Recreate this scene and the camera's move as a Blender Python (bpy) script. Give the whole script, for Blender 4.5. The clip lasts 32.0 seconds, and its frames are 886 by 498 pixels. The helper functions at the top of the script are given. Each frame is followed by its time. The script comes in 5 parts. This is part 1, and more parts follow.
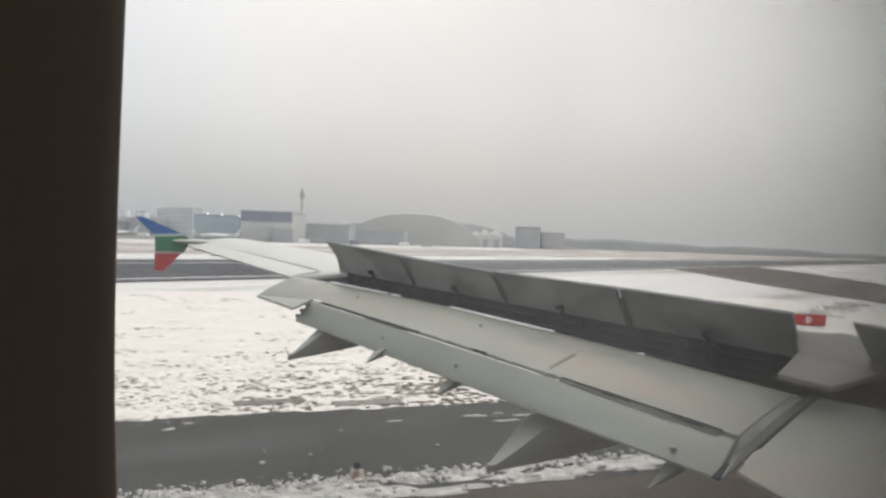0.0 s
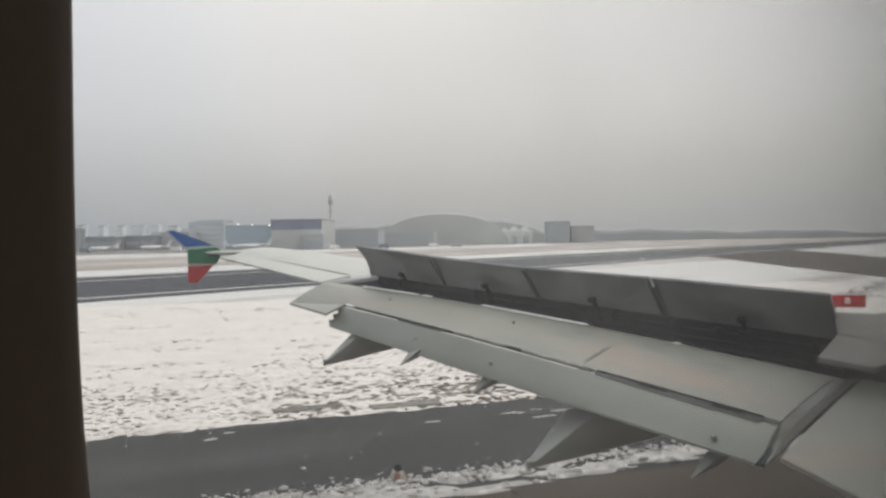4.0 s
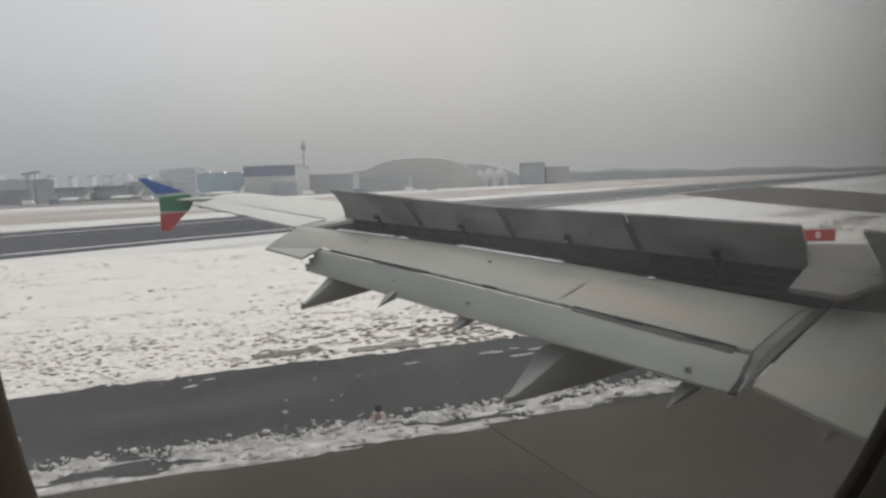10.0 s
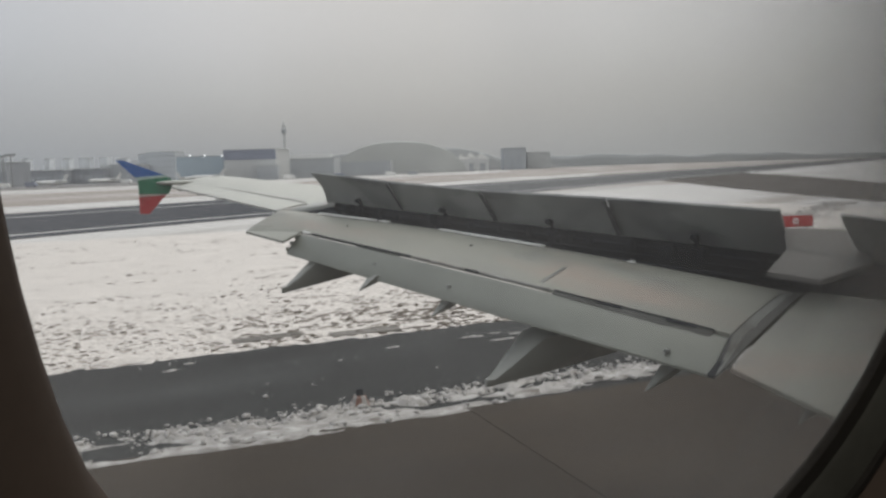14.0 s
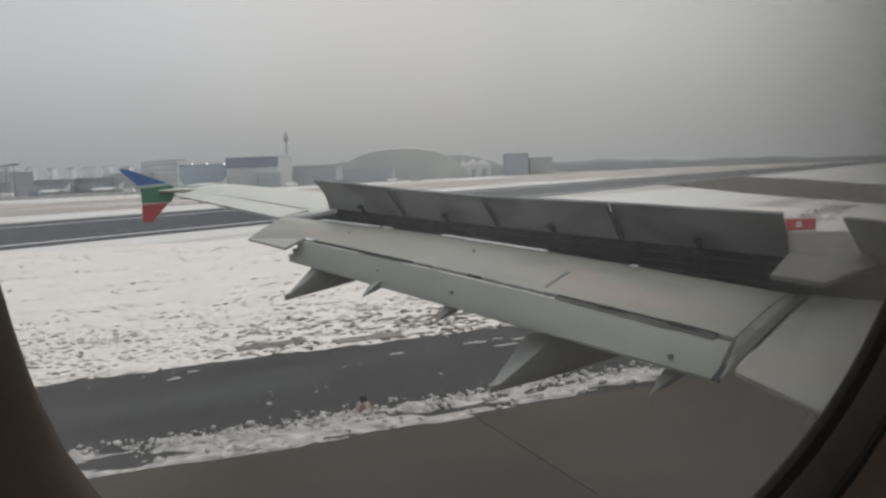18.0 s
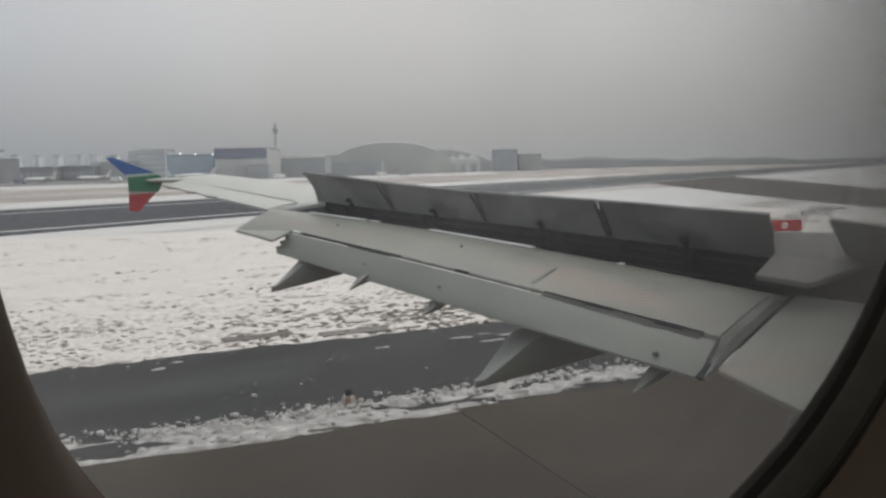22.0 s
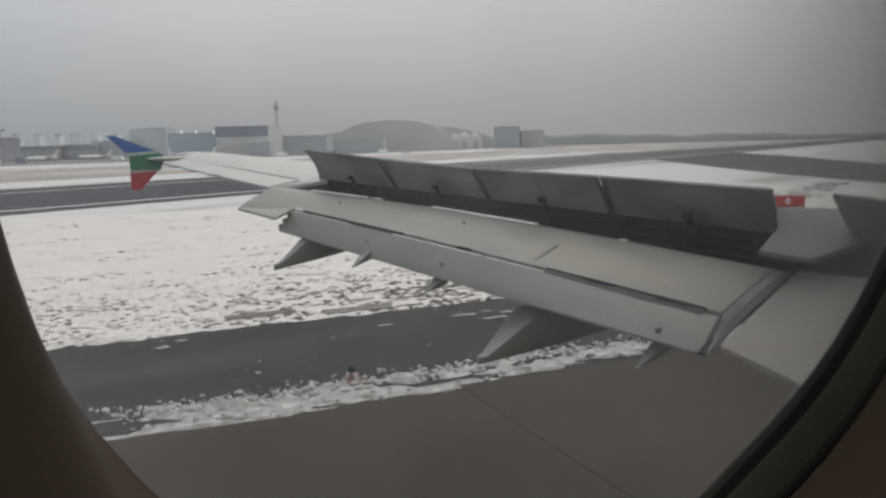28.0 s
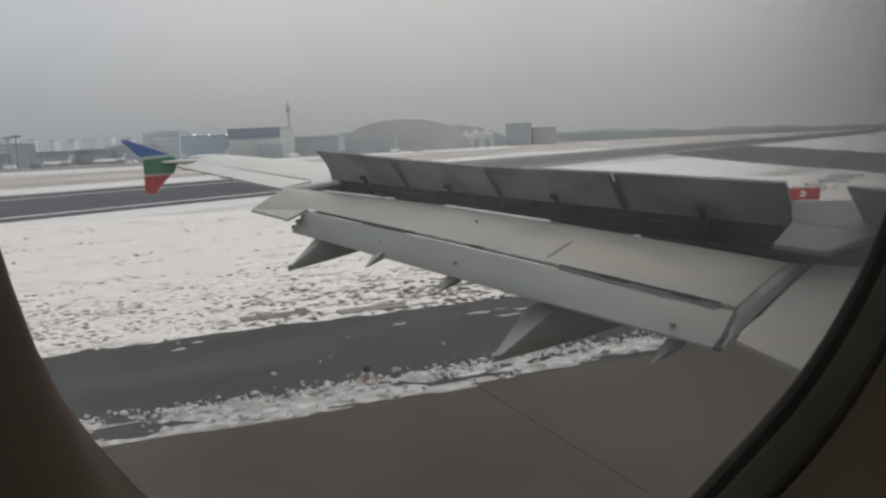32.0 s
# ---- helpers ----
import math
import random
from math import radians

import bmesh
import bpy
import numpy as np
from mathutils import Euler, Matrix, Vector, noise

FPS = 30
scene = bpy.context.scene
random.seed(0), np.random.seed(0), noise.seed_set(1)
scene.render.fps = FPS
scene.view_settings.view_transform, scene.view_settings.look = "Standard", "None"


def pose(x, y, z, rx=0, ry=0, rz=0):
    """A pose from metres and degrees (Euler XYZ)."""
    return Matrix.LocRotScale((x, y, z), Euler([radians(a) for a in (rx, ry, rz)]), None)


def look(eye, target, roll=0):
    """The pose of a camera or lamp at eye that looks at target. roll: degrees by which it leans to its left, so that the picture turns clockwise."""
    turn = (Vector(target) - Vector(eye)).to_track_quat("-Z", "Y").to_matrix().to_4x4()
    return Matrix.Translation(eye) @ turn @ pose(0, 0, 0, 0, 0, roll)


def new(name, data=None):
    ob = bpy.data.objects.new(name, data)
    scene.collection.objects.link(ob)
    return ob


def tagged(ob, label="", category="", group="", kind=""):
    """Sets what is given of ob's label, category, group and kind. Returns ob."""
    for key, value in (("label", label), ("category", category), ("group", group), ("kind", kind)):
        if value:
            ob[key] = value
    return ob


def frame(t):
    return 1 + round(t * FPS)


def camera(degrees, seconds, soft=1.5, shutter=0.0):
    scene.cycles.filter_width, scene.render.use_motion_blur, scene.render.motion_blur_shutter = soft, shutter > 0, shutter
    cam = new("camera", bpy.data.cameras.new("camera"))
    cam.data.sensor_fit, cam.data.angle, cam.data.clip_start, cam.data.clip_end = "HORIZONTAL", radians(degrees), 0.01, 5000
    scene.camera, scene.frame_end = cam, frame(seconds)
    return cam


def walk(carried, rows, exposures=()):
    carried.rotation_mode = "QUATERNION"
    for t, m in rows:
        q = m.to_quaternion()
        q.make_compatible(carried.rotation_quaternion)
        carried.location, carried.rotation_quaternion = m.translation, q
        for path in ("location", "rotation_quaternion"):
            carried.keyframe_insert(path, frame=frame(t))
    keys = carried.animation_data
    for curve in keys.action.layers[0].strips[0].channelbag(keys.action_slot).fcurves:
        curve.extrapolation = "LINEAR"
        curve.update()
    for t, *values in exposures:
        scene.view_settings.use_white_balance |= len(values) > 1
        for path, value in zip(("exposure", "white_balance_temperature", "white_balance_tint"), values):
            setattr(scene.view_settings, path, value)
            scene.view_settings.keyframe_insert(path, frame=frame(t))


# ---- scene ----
cam = camera(56.49, 32.0, soft=2.6)
# seconds, x, y, z, tilt, lean, turn of the carried camera behind the cabin window
PATH = [
    (0, -0.0170, -0.0137, 4.7534, -0.69, -2.16, 0.83),
    (0.3, -0.0179, -0.0170, 4.7543, -1.92, -0.93, 1.09),
    (0.5, -0.0188, -0.0187, 4.7550, -2.07, 2.35, 0.58),
    (1, -0.0203, -0.0204, 4.7562, -1.32, 0.79, 0.84),
    (1.5, -0.0181, -0.0203, 4.7556, -1.04, 2.33, 1.93),
    (2, -0.0160, -0.0199, 4.7551, -0.15, 1.55, 2.35),
    (2.5, -0.0114, -0.0172, 4.7537, 0.20, 1.53, 3.82),
    (3, -0.0070, -0.0120, 4.7525, -2.30, -0.24, 3.28),
    (3.5, -0.0068, -0.0117, 4.7508, -0.50, 0.54, 2.82),
    (5.5, -0.0064, -0.0095, 4.7441, -2.29, 1.07, 2.95),
    (6, -0.0058, -0.0088, 4.7421, -2.34, 1.51, 3.16),
    (7, -0.0018, -0.0030, 4.7340, -2.10, 1.25, 2.26),
    (7.5, -0.0015, -0.0023, 4.7294, -3.13, 2.14, -1.63),
    (8, -0.0013, -0.0014, 4.7246, -3.03, 0.99, -1.65),
    (8.5, -0.0005, -0.0003, 4.7217, -2.57, 0.77, -0.23),
    (9, -0.0011, 0.0019, 4.7193, -4.53, 0.67, -0.11),
    (9.5, -0.0024, 0.0035, 4.7183, -3.86, 0.57, 0.03),
    (10, -0.0038, 0.0044, 4.7174, -4.70, 1.94, 1.14),
    (10.5, -0.0045, 0.0041, 4.7173, -4.78, 0.58, -0.77),
    (11, -0.0055, 0.0028, 4.7174, -5.05, 0.53, 0.11),
    (11.5, -0.0078, 0.0006, 4.7155, -5.05, 0.93, 0.35),
    (12, -0.0094, -0.0029, 4.7135, -5.40, 0.63, 0.07),
    (12.5, -0.0078, -0.0005, 4.7127, -5.32, 1.11, -0.02),
    (13, -0.0070, 0.0024, 4.7122, -5.26, 1.92, 0.63),
    (13.5, -0.0083, 0.0028, 4.7091, -4.95, 1.92, 0.86),
    (14, -0.0092, 0.0032, 4.7059, -5.79, 1.65, -0.15),
    (14.5, -0.0084, 0.0029, 4.7059, -6.19, 2.06, -0.27),
    (16.5, -0.0046, 0.0020, 4.7048, -4.54, 3.11, 0.69),
    (17, -0.0035, 0.0017, 4.7044, -4.55, 2.51, -0.36),
    (17.5, -0.0046, 0.0026, 4.7027, -4.95, 1.74, -0.54),
    (18, -0.0061, 0.0041, 4.7011, -5.36, 2.11, 0.00),
    (18.5, -0.0025, 0.0048, 4.7011, -4.52, 2.35, -0.08),
    (19, -0.0068, 0.0034, 4.7012, -5.80, 1.73, 0.36),
    (19.5, -0.0067, 0.0044, 4.7001, -5.35, 2.12, -0.24),
    (20, -0.0058, 0.0069, 4.6990, -5.43, 2.12, -0.18),
    (20.5, -0.0067, 0.0056, 4.7011, -5.69, 2.16, -0.04),
    (21, -0.0075, 0.0044, 4.7030, -6.15, 1.62, 0.05),
    (21.5, -0.0071, 0.0035, 4.7018, -5.94, 1.51, 0.04),
    (22, -0.0068, 0.0031, 4.7006, -5.74, 1.04, -0.75),
    (22.5, -0.0062, 0.0029, 4.7012, -6.00, 0.83, -0.94),
    (23, -0.0054, 0.0024, 4.7015, -5.75, 1.36, -1.08),
    (23.5, -0.0055, 0.0045, 4.7019, -6.35, 0.92, -0.85),
    (24, -0.0058, 0.0071, 4.7021, -7.19, 0.17, -1.60),
    (24.5, -0.0061, 0.0024, 4.7019, -7.64, 0.26, -1.26),
    (25, -0.0064, -0.0025, 4.7015, -8.13, 0.72, -0.95),
    (25.5, -0.0063, -0.0010, 4.7007, -7.63, 0.29, -1.73),
    (27.5, -0.0079, 0.0036, 4.6973, -8.20, 0.98, -1.24),
    (28, -0.0080, 0.0042, 4.6966, -7.30, 1.31, -0.62),
    (28.5, -0.0083, 0.0038, 4.6981, -7.11, 1.72, -0.88),
    (29, -0.0080, 0.0031, 4.6995, -8.00, 0.53, -1.64),
    (29.5, -0.0074, 0.0030, 4.6991, -8.24, 0.95, -0.89),
    (30, -0.0065, 0.0025, 4.6987, -7.90, 1.91, -0.38),
    (30.5, -0.0066, 0.0014, 4.6994, -8.80, 1.06, -1.72),
    (31, -0.0069, 0.0004, 4.7002, -8.51, 1.54, -0.85),
    (31.5, -0.0047, 0.0000, 4.6998, -7.72, 1.93, -1.06),
    (32, -0.0032, -0.0000, 4.6996, -7.39, 2.32, 0.19),
]
EXPOSURES = [(0.0, 0.47, 6560, 10), (3.0, 0.27, 6540, 10), (6.0, 0.19, 6520, 10), (9.0, 0.09, 6500, 10), (12.0, 0.03, 6470, 10), (17.0, -0.02, 6450, 10), (22.0, -0.03, 6430, 10), (32.0, -0.05, 6380, 10)]
walk(cam, [(t, pose(x, y, z, 90 + tilt, lean, turn)) for t, x, y, z, tilt, lean, turn in PATH], EXPOSURES)

# aircraft axes (ahead, left, up from the seat's eye) and ground axes (ahead, left, height)
AIR = Matrix(((0.92670, -0.37577, 0.00530, 0.00791), (0.37573, 0.92670, 0.00676, -0.09100), (-0.00745, -0.00428, 0.99997, 4.76124), (0.00000, 0.00000, 0.00000, 1.00000)))
GROUND = Matrix.Rotation(radians(22), 4, "Z")

# ---- world and sun: a foggy overcast day ----
world = bpy.data.worlds.new("overcast")
world.use_nodes = True
scene.world = world
wn, wl = world.node_tree.nodes, world.node_tree.links
wn.clear()
w_out = wn.new("ShaderNodeOutputWorld")
w_bg = wn.new("ShaderNodeBackground")
w_sky = wn.new("ShaderNodeTexSky")
w_sky.sky_type, w_sky.sun_disc = "NISHITA", False
w_sky.sun_elevation, w_sky.sun_rotation = radians(30), radians(-10)
w_sky.dust_density, w_sky.air_density = 6.0, 1.0
w_sky_dim = wn.new("ShaderNodeMix")
w_sky_dim.data_type, w_sky_dim.blend_type = "RGBA", "MULTIPLY"
w_sky_dim.inputs[0].default_value = 1.0
w_sky_dim.inputs[7].default_value = (0.08, 0.08, 0.08, 1)
w_co = wn.new("ShaderNodeTexCoord")
w_sep = wn.new("ShaderNodeSeparateXYZ")
w_ramp = wn.new("ShaderNodeValToRGB")
w_noise = wn.new("ShaderNodeTexNoise")
w_noise.inputs["Scale"].default_value, w_noise.inputs["Detail"].default_value = 1.6, 3.0
w_nmul = wn.new("ShaderNodeMath")
w_nmul.operation, w_nmul.inputs[1].default_value, w_nmul.inputs[2].default_value = "MULTIPLY_ADD", 0.22, -0.11
w_add = wn.new("ShaderNodeMath")
w_add.operation = "ADD"
els = w_ramp.color_ramp.elements
els[0].position, els[0].color = 0.0, (0.345, 0.355, 0.365, 1)
els[1].position, els[1].color = 1.0, (0.92, 0.93, 0.94, 1)
for pos_, col_ in ((0.07, (0.415, 0.422, 0.428)), (0.16, (0.545, 0.552, 0.568)), (0.32, (0.66, 0.667, 0.69))):
    els.new(pos_).color = (*col_, 1)
w_mix = wn.new("ShaderNodeMix")
w_mix.data_type = "RGBA"
w_mix.inputs[0].default_value = 0.96
wl.new(w_co.outputs["Generated"], w_sep.inputs[0])
wl.new(w_co.outputs["Generated"], w_noise.inputs["Vector"])
wl.new(w_noise.outputs["Fac"], w_nmul.inputs[0])
wl.new(w_sep.outputs["Z"], w_add.inputs[0])
w_side = wn.new("ShaderNodeMath")
w_side.operation, w_side.inputs[1].default_value = "MULTIPLY_ADD", -0.045
wl.new(w_sep.outputs["X"], w_side.inputs[0])
wl.new(w_nmul.outputs[0], w_side.inputs[2])
wl.new(w_side.outputs[0], w_add.inputs[1])
wl.new(w_add.outputs[0], w_ramp.inputs[0])
wl.new(w_sky.outputs[0], w_sky_dim.inputs[6])
wl.new(w_sky_dim.outputs[2], w_mix.inputs[6])
wl.new(w_ramp.outputs[0], w_mix.inputs[7])
# the sky is a little bluer towards the wing tip
w_blue = wn.new("ShaderNodeMapRange")
w_blue.inputs[1].default_value, w_blue.inputs[2].default_value = 0.0, -0.55
w_tint = wn.new("ShaderNodeMix")
w_tint.data_type, w_tint.blend_type = "RGBA", "MULTIPLY"
w_tint.inputs[7].default_value = (0.945, 0.99, 1.065, 1)
wl.new(w_sep.outputs["X"], w_blue.inputs[0])
wl.new(w_blue.outputs[0], w_tint.inputs[0])
wl.new(w_mix.outputs[2], w_tint.inputs[6])
w_ahead = wn.new("ShaderNodeMapRange")
w_ahead.inputs[1].default_value, w_ahead.inputs[2].default_value = 0.1, 0.65
w_glow = wn.new("ShaderNodeMix")
w_glow.data_type, w_glow.blend_type = "RGBA", "MULTIPLY"
w_glow.clamp_result = False
w_glow.inputs[7].default_value = (1.58, 1.56, 1.51, 1)
wl.new(w_sep.outputs["X"], w_ahead.inputs[0])
wl.new(w_ahead.outputs[0], w_glow.inputs[0])
wl.new(w_tint.outputs[2], w_glow.inputs[6])
wl.new(w_glow.outputs[2], w_bg.inputs[0])
w_bg.inputs[1].default_value = 1.0
wl.new(w_bg.outputs[0], w_out.inputs[0])

sun_data = bpy.data.lights.new("sun", "SUN")
sun_data.energy, sun_data.angle, sun_data.color = 0.6, radians(50), (1.0, 0.97, 0.93)
sun = new("sun", sun_data)
sun.matrix_world = look((0, 0, 60), (-5, -60, 0))

# unseen fill lamp added inside the cabin to brighten the window lining
cabin_data = bpy.data.lights.new("cabin_fill", "AREA")
cabin_data.shape, cabin_data.size, cabin_data.size_y, cabin_data.energy, cabin_data.color = "RECTANGLE", 0.9, 0.3, 4.6, (1.0, 0.92, 0.83)
cabin_fill = new("cabin_fill", cabin_data)
cabin_fill.matrix_world = AIR @ look((0.15, -0.55, 1.36), (0.12, 0.15, 0.0))

# ---- materials ----
def tint(c, k):
    return tuple(min(1.0, v * k) for v in c[:3]) + (1,)


def surface(name, base, rough=0.6, metal=0.0, grain=30.0, stain=1.5, grain_amount=0.12, stain_amount=0.18, bump=0.1,
            stretch=(1, 1, 1), second=None, spread=(0.45, 0.62), jitter=0.0, dirt=None, dirt_scale=4.0, dirt_spread=(0.6, 0.75), fade=None, spec=0.5, turn=0.0):
    """A procedural surface: base colour, fine grain, broad stains, an optional second colour in patches."""
    m = bpy.data.materials.new(name)
    m.use_nodes = True
    n, l = m.node_tree.nodes, m.node_tree.links
    b = n["Principled BSDF"]
    b.inputs["Roughness"].default_value, b.inputs["Metallic"].default_value = rough, metal
    b.inputs["Specular IOR Level"].default_value = spec
    co = n.new("ShaderNodeTexCoord")
    mp = n.new("ShaderNodeMapping")
    mp.inputs["Scale"].default_value = stretch
    first = n.new("ShaderNodeMapping")
    first.inputs["Rotation"].default_value = (0, 0, radians(turn))
    l.new(co.outputs["Object"], first.inputs[0])
    l.new(first.outputs[0], mp.inputs[0])

    def noise_node(scale, detail=4.0):
        t = n.new("ShaderNodeTexNoise")
        t.inputs["Scale"].default_value, t.inputs["Detail"].default_value = scale, detail
        l.new(mp.outputs[0], t.inputs["Vector"])
        return t

    def blend(fac, a, c, mode="MIX"):
        x = n.new("ShaderNodeMix")
        x.data_type, x.blend_type = "RGBA", mode
        for socket, value in ((x.inputs[0], fac), (x.inputs[6], a), (x.inputs[7], c)):
            if isinstance(value, bpy.types.NodeSocket):
                l.new(value, socket)
            else:
                socket.default_value = value
        return x.outputs[2]

    def band(value, lo, hi):
        r = n.new("ShaderNodeMapRange")
        r.inputs[1].default_value, r.inputs[2].default_value = lo, hi
        l.new(value, r.inputs[0])
        return r.outputs[0]

    g, s = noise_node(grain), noise_node(stain, 5.0)
    col = blend(band(s.outputs["Fac"], 0.3, 0.7), tint(base, 1 - stain_amount), tint(base, 1 + stain_amount))
    col = blend(band(g.outputs["Fac"], 0.3, 0.7), blend(1.0, col, (1 - grain_amount,) * 3 + (1,), "MULTIPLY"), col)
    if second:
        col = blend(band(noise_node(stain * 2.3, 8.0).outputs["Fac"], *spread), col, (*second, 1))
    if dirt:
        d_fac = noise_node(dirt_scale, 6.0).outputs["Fac"]
        if fade:
            # dirt thrown up near the taxiway: it thins out between the two distances
            xyz = n.new("ShaderNodeSeparateXYZ")
            l.new(co.outputs["Object"], xyz.inputs[0])
            less = n.new("ShaderNodeMapRange")
            less.inputs[1].default_value, less.inputs[2].default_value = fade
            less.inputs[3].default_value, less.inputs[4].default_value = -0.12, 0.0
            l.new(xyz.outputs[1], less.inputs[0])
            total = n.new("ShaderNodeMath")
            l.new(d_fac, total.inputs[0])
            l.new(less.outputs[0], total.inputs[1])
            d_fac = total.outputs[0]
        col = blend(band(d_fac, *dirt_spread), col, (*dirt, 1))
    if jitter:
        info = n.new("ShaderNodeObjectInfo")
        hs = n.new("ShaderNodeHueSaturation")
        l.new(band(info.outputs["Random"], 0, 1), hs.inputs["Value"])
        rr = hs.inputs["Value"].links[0].from_node
        rr.inputs[3].default_value, rr.inputs[4].default_value = 1 - jitter, 1 + jitter
        l.new(col, hs.inputs["Color"])
        col = hs.outputs[0]
    l.new(col, b.inputs["Base Color"])
    if bump:
        bp = n.new("ShaderNodeBump")
        bp.inputs["Strength"].default_value, bp.inputs["Distance"].default_value = bump, 0.02
        l.new(g.outputs["Fac"], bp.inputs["Height"])
        l.new(bp.outputs[0], b.inputs["Normal"])
    return m


def glowing(name, colour, strength):
    m = bpy.data.materials.new(name)
    m.use_nodes = True
    b = m.node_tree.nodes["Principled BSDF"]
    b.inputs["Base Color"].default_value = (*colour, 1)
    b.inputs["Emission Color"].default_value, b.inputs["Emission Strength"].default_value = (*colour, 1), strength
    return m


WING_PAINT = surface("wing_paint", (0.36, 0.37, 0.35), 0.42, 0.1, 60, 1.2, 0.06, 0.1, 0.03, stretch=(0.4, 1, 1), dirt=(0.33, 0.27, 0.2), dirt_scale=1.6, dirt_spread=(0.55, 0.8))
OUTER_PAINT = surface("outer_wing_paint", (0.455, 0.46, 0.42), 0.45, 0.05, 60, 1.2, 0.06, 0.08, 0.02)
FLAP_PAINT = surface("flap_paint", (0.28, 0.28, 0.238), 0.48, 0.05, 50, 1.3, 0.08, 0.13, 0.03, stretch=(1.3, 0.3, 1.3), turn=-16, second=(0.2, 0.2, 0.18), spread=(0.5, 0.72), dirt=(0.315, 0.262, 0.215), dirt_scale=1.8, dirt_spread=(0.48, 0.7))
TAB_PAINT = surface("tab_paint", (0.252, 0.26, 0.222), 0.42, 0.1, 50, 1.4, 0.05, 0.08, 0.03, dirt=(0.26, 0.265, 0.235), dirt_scale=2.0, dirt_spread=(0.6, 0.85))
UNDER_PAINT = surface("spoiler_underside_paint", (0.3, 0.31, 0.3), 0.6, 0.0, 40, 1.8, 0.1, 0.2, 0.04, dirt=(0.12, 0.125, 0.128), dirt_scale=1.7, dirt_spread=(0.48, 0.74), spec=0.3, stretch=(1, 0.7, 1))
PANEL_PAINT = surface("fixed_panel_paint", (0.2, 0.19, 0.178), 0.6, 0.05, 50, 1.6, 0.06, 0.12, 0.03, spec=0.25)
# near-black for dark fittings, and for shade painted into coves and slots
DARK_METAL_SHADE = surface("dark_metal_and_shade", (0.022, 0.025, 0.03), 0.8, 0.0, 40, 3.0, 0.15, 0.35, 0.05, spec=0.25)
FAIRING_PAINT = surface("fairing_paint", (0.29, 0.295, 0.268), 0.4, 0.05, 50, 2.0, 0.05, 0.1, 0.02)
# white painted where brightness shows through the wing's gaps
GAP_WHITE = surface("gap_white", (0.85, 0.85, 0.82), 0.5, 0.0, 40, 3.0, 0.06, 0.1, 0.02)
STRIP_PALE = surface("strip_pale", (0.255, 0.255, 0.235), 0.7, 0.0, 50, 3.0, 0.1, 0.15, 0.05, dirt=(0.13, 0.12, 0.105), dirt_scale=2.2, dirt_spread=(0.5, 0.7), spec=0.15)
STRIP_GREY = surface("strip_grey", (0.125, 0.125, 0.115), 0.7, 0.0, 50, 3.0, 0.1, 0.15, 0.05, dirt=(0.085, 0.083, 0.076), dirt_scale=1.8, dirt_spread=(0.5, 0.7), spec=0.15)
GAP_DARK = surface("gap_dark", (0.06, 0.062, 0.06), 0.7, 0.0, 50, 4.0, 0.1, 0.2, 0.05)
# pale colour painted for the bright stretches of the flap slot
SLOT_LIT = surface("slot_lit", (0.42, 0.42, 0.4), 0.7, 0.0, 30, 4.0, 0.3, 0.3, 0.05, dirt=(0.16, 0.15, 0.14), dirt_scale=5.0, dirt_spread=(0.42, 0.6), spec=0.2)
SEAL_GREY = surface("seal_grey", (0.16, 0.165, 0.155), 0.6, 0.0, 50, 4.0, 0.1, 0.2, 0.05)
BLUE_PAINT = surface("blue_paint", (0.03, 0.11, 0.35), 0.35, 0.0, 60, 3.0, 0.05, 0.08, 0.01)
GREEN_PAINT = surface("green_paint", (0.022, 0.16, 0.085), 0.35, 0.0, 60, 3.0, 0.05, 0.08, 0.01)
RED_PAINT = surface("red_paint", (0.42, 0.03, 0.035), 0.4, 0.0, 60, 3.0, 0.05, 0.1, 0.01)
STRIPE_GREEN = surface("pale_green_stripe", (0.36, 0.47, 0.42), 0.4, 0.0, 60, 3.0, 0.05, 0.08, 0.01)
STRIPE_PINK = surface("pale_pink_stripe", (0.42, 0.3, 0.28), 0.4, 0.0, 60, 3.0, 0.05, 0.08, 0.01)
WHITE_PAINT = surface("white_paint", (0.75, 0.75, 0.73), 0.5, 0.0, 60, 3.0, 0.06, 0.1, 0.02)
CABIN_PLASTIC = surface("cabin_lining", (0.16, 0.125, 0.1), 0.75, 0.0, 400, 8.0, 0.06, 0.06, 0.004, spec=0.2)
RING_GREY = surface("retainer_grey", (0.13, 0.134, 0.116), 0.8, 0.0, 200, 20.0, 0.1, 0.2, 0.03, spec=0.15)
RUBBER = surface("window_rubber", (0.055, 0.052, 0.047), 0.8, 0.0, 200, 20.0, 0.1, 0.2, 0.05, spec=0.1)
SNOW = surface("old_snow", (0.71, 0.662, 0.615), 0.75, 0.0, 9.0, 0.9, 0.12, 0.08, 0.5, stretch=(0.6, 1, 1), dirt=(0.3, 0.255, 0.22), dirt_scale=6.0, dirt_spread=(0.57, 0.64), fade=(42.0, 26.0))
EARTH = surface("bare_earth_clods", (0.16, 0.133, 0.108), 0.9, 0.0, 20, 2.0, 0.2, 0.25, 0.3, spec=0.1)
BERM_SNOW = surface("ploughed_slush", (0.43, 0.41, 0.388), 0.8, 0.0, 7.0, 1.6, 0.25, 0.2, 0.9, second=(0.58, 0.56, 0.54), spread=(0.5, 0.66), dirt=(0.17, 0.15, 0.13), dirt_scale=2.6, dirt_spread=(0.55, 0.7))
